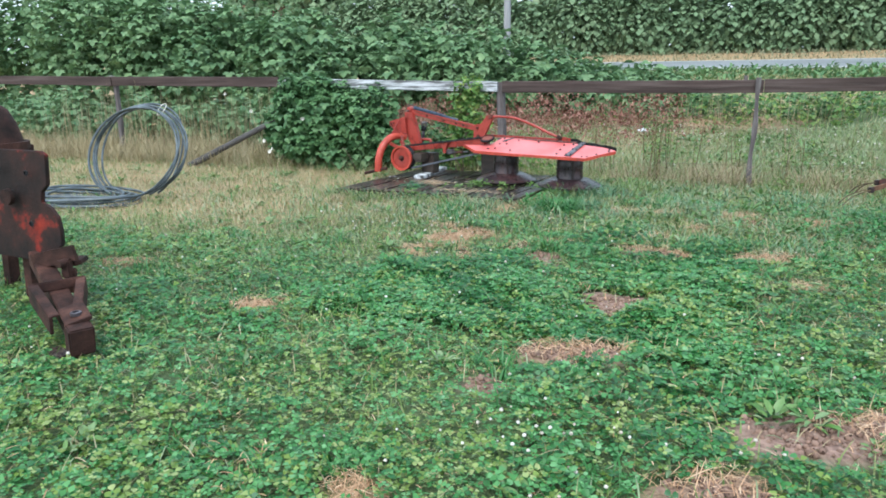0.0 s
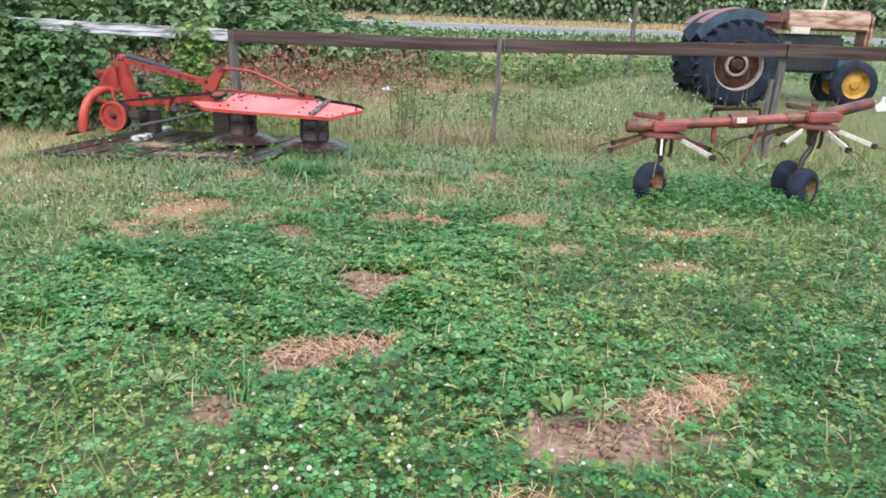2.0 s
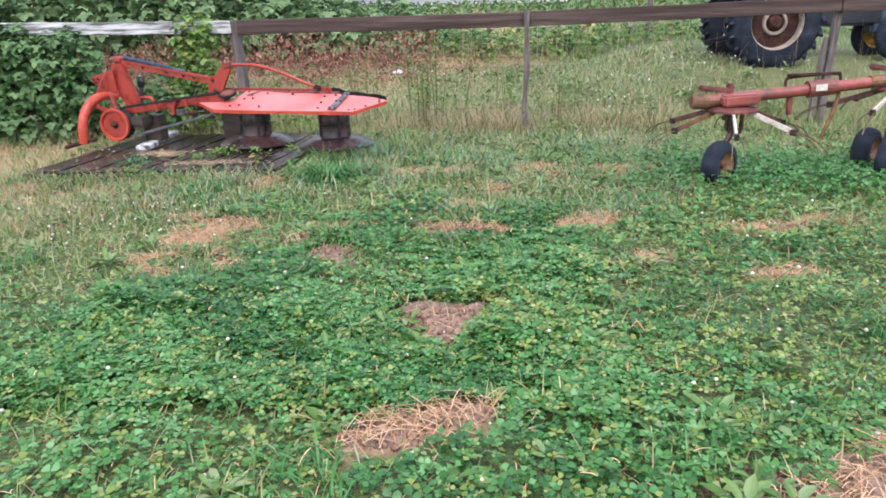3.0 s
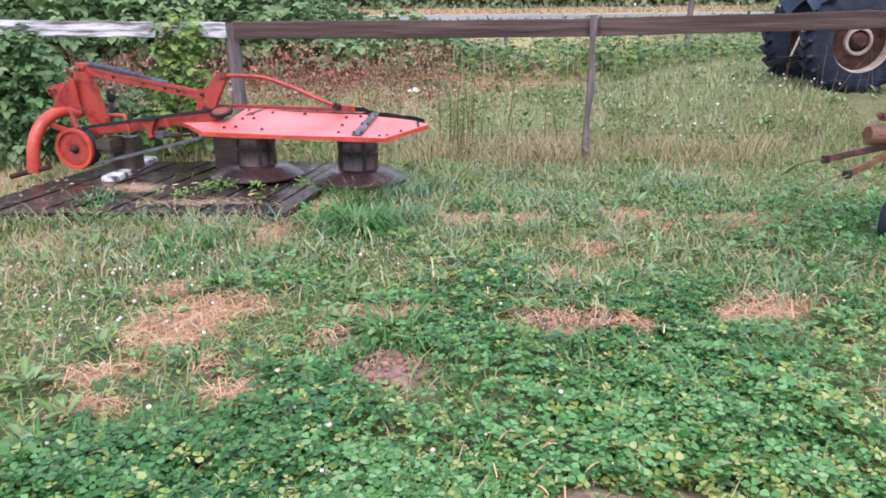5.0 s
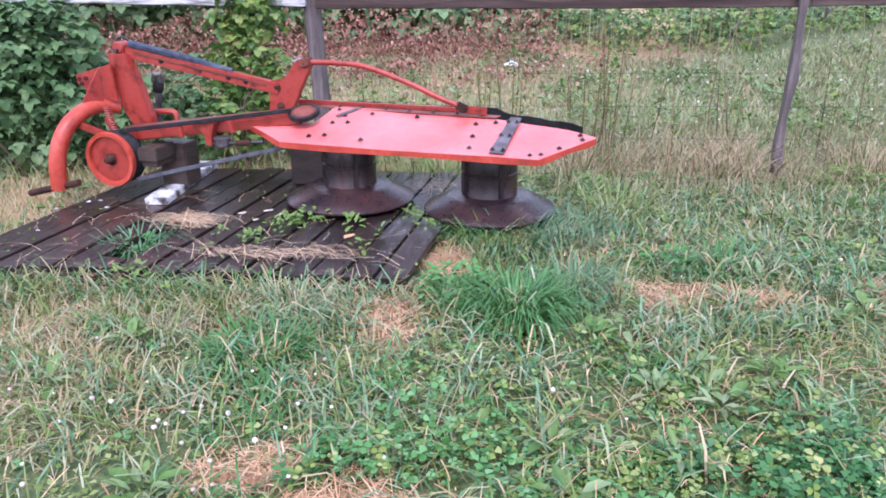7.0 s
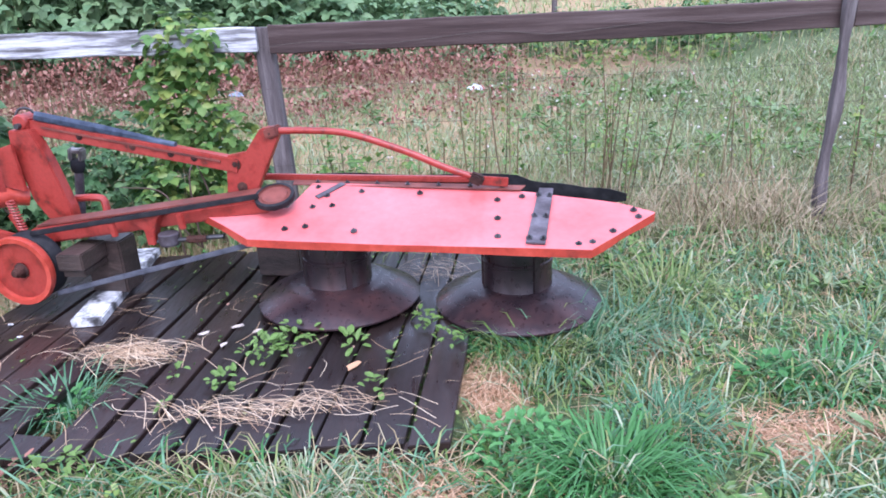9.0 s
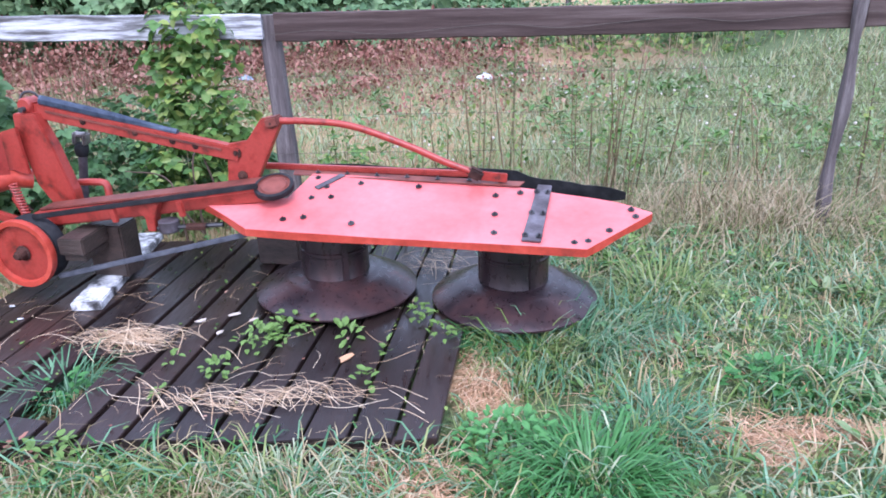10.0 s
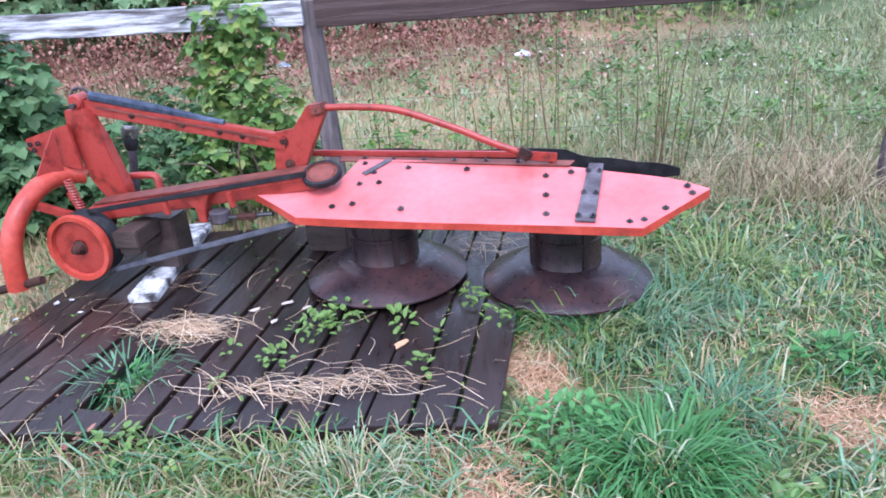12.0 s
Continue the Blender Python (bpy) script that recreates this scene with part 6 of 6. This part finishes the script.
# ---------------------------------------------------------------- along and behind the fence
def build_rough():
    # long grass at the fence's foot
    x, y = rect(26000, -7, 9, -.55, 1.6)
    x, y = sift(x, y, np.where(x > -.5, .34, .55) * ease(y, -.9, -.1) * (1 - .6 * ease(y, .2, .8)))
    n = len(x)
    blades("long_grass", x, y, RNG.uniform(.08, .30, n) * (1 + .3 * waves(x, y, 2, 51)), .006, M["grass"], .38, label="long unmown grass along the fence")
    x, y = rect(15000, -13, 9, -.8, 1.5)
    x, y = sift(x, y, np.where(x > .8, .18 + .4 * ease(waves(x, y, 1.6, 59), .0, .5), .75))
    n = len(x)
    bx, by = rect(9000, -13, -3.9, -.7, .5)
    m = len(bx)
    blades("tall_dry_grass", bx, by, RNG.uniform(.12, .75, m) * (.75 + .5 * waves(bx, by, 2.6, 58)), .006, M["dry"], .42, label="tall tan dry grass along the fence")
    blades("bleached_grass", x, y, RNG.uniform(.10, .32, n) * (1 + .9 * ease(-x, 2, 5)), .0045, M["dry"], .42, label="bleached dead grass along the fence")
    # bent-over dead clumps
    for cx, cy in ((2.75, .0), (3.2, -.05), (2.3, .15), (2.0, -.1), (3.0, -.3), (3.4, -.2), (4.2, -.05), (5.1, .05), (3.1, .25), (-5.6, -.3), (-6.4, -.2), (-5, -.4), (4.6, .1)):
        tuft("bleached_grass", cx, cy, .3, 230, .2, .5, .005, M["deadgrass"], "clump of collapsed dead grass", 1.15)
    # field beyond
    x, y = rect(27000, -4, 7, .4, 5.2)
    n = len(x)
    blades("field_grass", x, y, RNG.uniform(.05, .14, n) * (1 + .5 * waves(x, y, 1.5, 52)), .009, M["meadow"], .7, label="fresh green grass just beyond the fence")
    x, y = rect(13000, -4, 7, .4, 5.2)
    n = len(x)
    blades("pale_grass", x, y, RNG.uniform(.06, .2, n), .009, M["pale"], .9, shape=ARCH, label="pale limp grass beyond the fence")
    x, y = rect(26000, -4, 7, .3, 5.2)
    x, y = sift(x, y, .25 + .6 * ease(waves(x, y, 1.8, 53), -.1, .4))
    n = len(x)
    blades("dry_grass", x, y, RNG.uniform(.06, .2, n), .006, M["dry"], .9, label="patches of dead grass beyond the fence")
    cx, cy = rect(480, -3, 7.5, .4, 5.5)
    cx, cy = sift(cx, cy, .12 + .88 * ease(waves(cx, cy, 1.3, 55), .0, .4))
    x, y = np.repeat(cx, 14) + RNG.normal(0, .06, len(cx) * 14), np.repeat(cy, 14) + RNG.normal(0, .06, len(cx) * 14)
    n = len(x)
    long = RNG.uniform(.04, .12, n)
    soup("broad_leaves", *LEAF, np.stack([x, y, height(x, y) + RNG.uniform(.02, .12, n)], -1), turns(RNG.uniform(0, 6.3, n), RNG.normal(.3, .35, n)), np.stack([long * .6, long, long], -1), M["broad"], "broad-leaved weeds beyond the fence", "weed")
    y = .6 + 20.5 * RNG.uniform(0, 1, 26000) ** 1.2
    x = RNG.uniform(-9, 16, len(y))
    x, y = sift(x, y, .9 * (x > -3 - .2 * y))
    n = len(x)
    blades("field_grass", x, y, RNG.uniform(.05, .15, n) * (1 + .05 * y), .008 + .0014 * y, M["meadow"], .6, label="rough green grass beyond the fence")
    y = 27.7 + 3.6 * RNG.uniform(0, 1, 9000)
    x = RNG.uniform(-25, 45, len(y))
    n = len(x)
    blades("verge_grass", x, y, RNG.uniform(.08, .22, n), .04, M["verge"], .7, label="dry grass verge across the road")
    y = 15 + 6.3 * RNG.uniform(0, 1, 9000)
    x = RNG.uniform(-6, 32, len(y))
    n = len(x)
    long = RNG.uniform(.10, .26, n)
    soup("verge_weeds", *LEAF, np.stack([x, y, height(x, y) + RNG.uniform(.02, .34, n) * (.6 + .5 * waves(x, y, .9, 57))], -1), turns(RNG.uniform(0, 6.3, n), RNG.normal(.3, .5, n)), np.stack([long * .7, long, long], -1), M["bramble"], "leafy green verge along the road", "weed")
    x, y = rect(420, .4, 8, .4, 5)
    x, y = sift(x, y, .15 + .85 * ease(waves(x, y, 1.4, 60), .0, .4))
    n = len(x)
    soup("white_flowers", *BALL, np.stack([x, y, height(x, y) + RNG.uniform(.10, .24, n)], -1), turns(RNG.uniform(0, 6.3, n), RNG.normal(0, .3, n)), RNG.uniform(.008, .017, n), M["petal"], "tiny white flowers in the grass beyond the fence", "flower")
    # dry stalks among the weeds farther out
    x, y = rect(150, .5, 9, 5.0, 6.6)
    n = len(x)
    blades("seed_stalks", x, y, RNG.uniform(.5, 1.05, n), .009, M["dry"], .2, shape=STALK, label="tall bleached stalks among the far weeds")
    # tall seeding grass and weed stalks
    x, y = rect(330, -8, 8, -.15, .9)
    n = len(x)
    blades("seed_stalks", x, y, .35 + .85 * RNG.uniform(0, 1, n) ** 1.5, .004, M["dry"], .26, shape=STALK, label="tall thin bleached seed stalks by the fence")
    x, y = rect(260, -10, -3.9, -.1, 1.0)
    n = len(x)
    blades("seed_stalks", x, y, RNG.uniform(.7, 1.45, n), .006, M["strawgrass"], .16, shape=STALK, label="tall cream seed stalks behind the pipe coil")
    n = 40
    x = RNG.choice([.35, .6, 1.05, 1.4, 1.55, 2.1, 2.3, 2.9, 3.3, 4.1], n) + RNG.normal(0, .11, n)
    y = RNG.uniform(.05, 1.0, n)
    hgt = RNG.uniform(.45, 1.1, n)
    blades("weed_stalks", x, y, hgt, .013, M["stalk"], .12, shape=STALK, label="upright brown weed stalks behind the fence", category="weed")
    px, py, ph = np.repeat(x, 30), np.repeat(y, 30), np.repeat(hgt, 30)
    k = len(px)
    t = RNG.uniform(.25, .98, k)
    pos = np.stack([px + RNG.normal(0, .02, k), py + RNG.normal(0, .02, k), height(px, py) + t * ph], -1)
    soup("weed_leaves", *LEAF, pos, turns(RNG.uniform(0, 6.3, k), RNG.normal(.5, .4, k)), RNG.uniform(.02, .05, k), M["fresh"], "small leaves and seed pods on weed stalks", "weed")


build_rough()


# ---------------------------------------------------------------- brambles and hedges
def lumps(blobs, k, small=(.28, .5), seed=3):
    """Breaks big lumps up: smaller ones sit all over each of them."""
    r = random.Random(seed)
    out = []
    for cx, cy, cz, rx, ry, rz in blobs:
        out.append((cx, cy, cz, rx * .86, ry * .86, rz * .86))
        for _ in range(k):
            a, b = r.uniform(0, 6.28), r.uniform(-.25, 1)
            c = math.sqrt(max(0, 1 - b * b))
            s = r.uniform(*small)
            out.append((cx + rx * .8 * c * math.cos(a), cy + ry * .8 * c * math.sin(a), cz + rz * .8 * b, rx * s, ry * s, rz * s * .8))
    return out


def bush(name, blobs, per, size, material, label, category="bramble", inner=.25, kind="thing", floor_off=0.0, canes=0, rough=.18, f=2.6, leaf=None):
    """Leaves over a heap of uneven lumps: x, y, z, and the half sizes."""
    P, R = [], []
    for cx, cy, cz, rx, ry, rz in blobs:
        area = 4 * ((rx * ry) ** 1.6 / 3 + (rx * rz) ** 1.6 / 3 + (ry * rz) ** 1.6 / 3) ** (1 / 1.6) * math.pi
        n = int(per * area)
        d = RNG.normal(0, 1, (n, 3))
        d /= np.linalg.norm(d, axis=1)[:, None]
        out = 1 + rough * (waves(d[:, 0] * 2 + cx, d[:, 2] * 2 + d[:, 1], f, 61) + waves(d[:, 0] * 5 + cy, d[:, 2] * 5 - d[:, 1] * 3, f, 62)) + RNG.normal(0, .09, n)
        deep = RNG.uniform(0, 1, n) < inner
        out = np.where(deep, out * RNG.uniform(.55, .92, n), out)
        p = np.array([cx, cy, cz]) + d * out[:, None] * (rx, ry, rz)
        keep = p[:, 2] > height(p[:, 0], p[:, 1]) + .02 + floor_off
        if kind == "stuff":
            keep &= (d[:, 1] < .3) | (RNG.uniform(0, 1, n) < .35)
        P.append(p[keep])
        R.append(d[keep])
    p, d = np.concatenate(P), np.concatenate(R)
    n = len(p)
    # a leaf lies across the outward way, its tip hanging
    yaw = np.arctan2(d[:, 1], d[:, 0]) - math.pi / 2 + RNG.normal(0, 1.1, n)
    tilt = -(.5 * math.pi - np.arcsin(np.clip(d[:, 2], -1, 1))) * .62 + RNG.normal(0, .42, n)
    ob = soup(name, *(leaf or BRAMBLE), p, turns(yaw, tilt), size * RNG.uniform(.6, 1.35, n)[:, None] * np.array([1.3, 1, 1]), material, label, category, kind=kind)
    if canes:
        for k in range(canes):
            j = RNG.integers(0, len(p))
            a = p[j]
            b = np.array([a[0] + RNG.uniform(-.8, .8), a[1] + RNG.uniform(-.2, .2), float(height(a[0], a[1]))])
            mid = (a + b) / 2 + np.array([RNG.uniform(-.2, .2), -.1, .2])
            part("cane", tube(spline([tuple(b), tuple(mid), tuple(a)], 5), .008, 5, taper=.003), M["bark"], ob)
    return ob


def build_brambles():
    bush("bramble_bush", lumps([(-3.15, -.02, .72, .72, .5, .76), (-2.3, .0, .56, .75, .5, .74), (-1.95, .1, .42, .4, .42, .52), (-3.55, .1, .5, .5, .45, .62), (-2.7, -.25, .3, .75, .38, .42), (-3.35, -.15, 1.2, .36, .28, .34), (-2.9, -.12, 1.15, .3, .26, .32)], 9),
         200, .104, M["bramble"], "dense dark-green bramble bush swallowing the fence", inner=.3, canes=8)
    bush("bramble_vine", [(-.42, .02, 1.25, .26, .16, .24), (-.50, .02, .95, .24, .16, .30), (-.36, .05, .68, .26, .16, .30), (-.55, .05, .42, .3, .2, .3)],
         280, .085, M["fresh"], "fresh yellow-green bramble shoot climbing the fence", inner=.4, canes=6, rough=.3)
    bush("bramble_growth", [(-1.35, .12, .30, .42, .35, .52), (-.95, .2, .28, .45, .32, .38), (-.45, .25, .25, .4, .3, .35), (-1.0, .45, .55, .3, .2, .35)],
         170, .08, M["bramble"], "green bramble growth behind the mower", inner=.4, canes=6, rough=.3)
    bush("weed_patch", [(.45, .15, .35, .22, .14, .3), (.75, .2, .25, .2, .15, .25)], 280, .05, M["fresh"], "yellow-green weeds beside the fence post", "weed", inner=.5, rough=.35, kind="stuff")
    # the bank on the other side of the fence
    heaps = []
    r = random.Random(5)
    for x, top, y in ((-24, 5.4, 8), (-22, 5.2, 8), (-20, 5.0, 7.5), (-18, 4.8, 7.5), (-16.4, 4.5, 7), (-15, 4.3, 7), (-13.6, 4.1, 7), (-12.2, 3.9, 7), (-10.9, 3.7, 7), (-9.6, 3.5, 7), (-8.4, 3.3, 7), (-7.2, 3.1, 7.2), (-6.1, 2.9, 7.3), (-5, 2.75, 7.4), (-4, 2.6, 7.5), (-3, 2.45, 7.6), (-2.1, 2.25, 7.7), (-1.2, 2.0, 7.8), (-.3, 1.75, 8), (.6, 1.5, 8.2), (1.6, 1.35, 8.3)):
        for k in range(2):
            dx, dy = r.uniform(-.5, .5), r.uniform(-.2, .5)
            t = top - .35 * k - r.uniform(0, .15)
            heaps.append((x + dx, y + dy - .9 * k, .3 + t * .42, 1.2, .9, t * .55))
    bush("bramble_bank", lumps(heaps, 6, (.25, .45)), 34, .205, M["bank"], "tall bank of brambles behind the fence", inner=.2, kind="stuff", rough=.26)
    low = [(-13.4 + .8 * k, 1.6 + .3 * math.sin(k), .45, .7, .55, .62 + .15 * math.sin(2.3 * k)) for k in range(0, 12)]
    bush("bramble_bank", lumps(low, 4), 90, .13, M["bank"], "low brambles at the foot of the bank", inner=.3, kind="stuff")
    # weeds and brambles along the field's far strip
    strip = [(1.6 + .75 * k + r.uniform(-.2, .2), 7.2 + r.uniform(-.4, .4), .62, .65, .6, r.uniform(.42, .62)) for k in range(12)]
    bush("bramble_growth", lumps(strip, 4), 110, .085, M["bramble"], "row of low brambles in the field", inner=.3, kind="stuff", rough=.25)
    strip = [(2.6 + .7 * k + r.uniform(-.2, .2), 6.1 + r.uniform(-.3, .3), .55, .5, .4, r.uniform(.35, .65)) for k in range(10)]
    bush("weed_growth", strip, 110, .075, M["fresh"], "yellow-green weeds in the field", "weed", inner=.3, kind="stuff", rough=.3)
    # dead, red-brown layer in front of them
    n = 26000
    x, y = RNG.uniform(-7.5, 4.6, n), RNG.normal(4.7, .9, n)
    x, y = sift(x, y, (.25 + .75 * ease(waves(x, y, 2.0, 71), -.35, .2)) * (1 - ease(x, .2, 3.4)))
    n = len(x)
    soup("dead_bramble", *LEAF, np.stack([x, y, height(x, y) + RNG.uniform(.01, .26, n) * (.6 + .4 * waves(x, y, 3, 72))], -1), turns(RNG.uniform(0, 6.3, n), RNG.normal(0, .8, n)), RNG.uniform(.025, .07, n), M["redleaf"], "layer of red-brown dead bramble leaves", "dead leaves")
    x, y = RNG.uniform(-7, 4.4, 1200), RNG.normal(5.0, .9, 1200)
    n = len(x)
    soup("dead_canes", *STRAW, np.stack([x, y, height(x, y) + RNG.uniform(.05, .3, n)], -1), turns(RNG.uniform(0, 6.3, n), RNG.normal(0, .25, n)), np.stack([np.full(n, .006), RNG.uniform(.3, .9, n), RNG.uniform(.1, .4, n)], -1), M["redleaf"], "dead bramble canes", "dead leaves")
    n = 7000
    x, y = RNG.uniform(-7, 2.2, n), RNG.normal(5.5, .35, n)
    soup("dead_bramble", *LEAF, np.stack([x, y, height(x, y) + RNG.uniform(.05, 1.05, n) * (.6 + .4 * waves(x, y, 2, 73))], -1), turns(RNG.uniform(0, 6.3, n), RNG.normal(-.6, .7, n)), RNG.uniform(.03, .08, n), M["redleaf"], "withered brown leaves hanging in the bramble bank", "bramble")
    n = 420
    x, y = RNG.uniform(-10, -1.5, n), RNG.normal(1.3, .5, n)
    blades("dead_stalks", x, y, RNG.uniform(.5, 1.1, n), .011, M["stalk"], .15, shape=STALK, label="brown dead stalks in front of the brambles", category="weed")
    # bindweed trumpets
    pts = [(-5.9, .9, 1.40), (-5.5, .7, 1.15), (-3.95, -.28, .42), (-3.75, -.34, .30), (-3.85, -.30, .25), (-4.9, .6, .85), (-4.6, 6.3, 1.6), (-2.9, 6.6, 1.3), (-6.6, 6.1, 2.0), (-8, 6, 1.7), (-3.6, 6.5, 1.9), (-3.1, -.4, .8)]
    prof = [(.003, 0), (.006, .014), (.015, .03), (.032, .04)]
    for k, (x, y, z) in enumerate(pts):
        bm = lathe(prof, 10, (0, 0, 0), (70, 0, RNG.uniform(-50, 50)))
        o = part("bindweed_flower", bm, M["petal"])
        o.location = (x, y, z)
        tagged(o, "white trumpet-shaped bindweed flower", "flower", "bindweed flowers")


build_brambles()


def build_distance():
    r = random.Random(8)
    heaps = []
    for k in range(46):
        x = -22 + 1.6 * k
        top = 3.3 + .5 * math.sin(k * .7) + .05 * max(0, k - 14) * .6 + r.uniform(-.2, .2)
        heaps.append((x, 32.6 + r.uniform(-.5, .5), 2.3 + top * .45, 1.5, 1.1, top * .62))
    bush("far_hedge", heaps, 74, .30, M["hedge"], "dense dark hedge along the far side of the road", "hedge", inner=.2, kind="stuff", rough=.2, leaf=KITE)
    heaps = []
    for k in range(34):
        x = -70 + 4.4 * k + r.uniform(-1, 1)
        h = 9 + 2.5 * math.sin(k * 1.3) + r.uniform(-1, 1.4)
        heaps += [(x, 56 + r.uniform(-4, 6), 2.2 + h * .5, 2.8, 2.6, h * .5), (x + r.uniform(-1.5, 1.5), 55, 2.2 + h * .75, 2.0, 2.0, h * .32)]
    bush("far_trees", heaps, 6.5, .85, M["hedge"], "far dark tree line", "trees", inner=.2, kind="stuff", rough=.25, leaf=KITE)


build_distance()
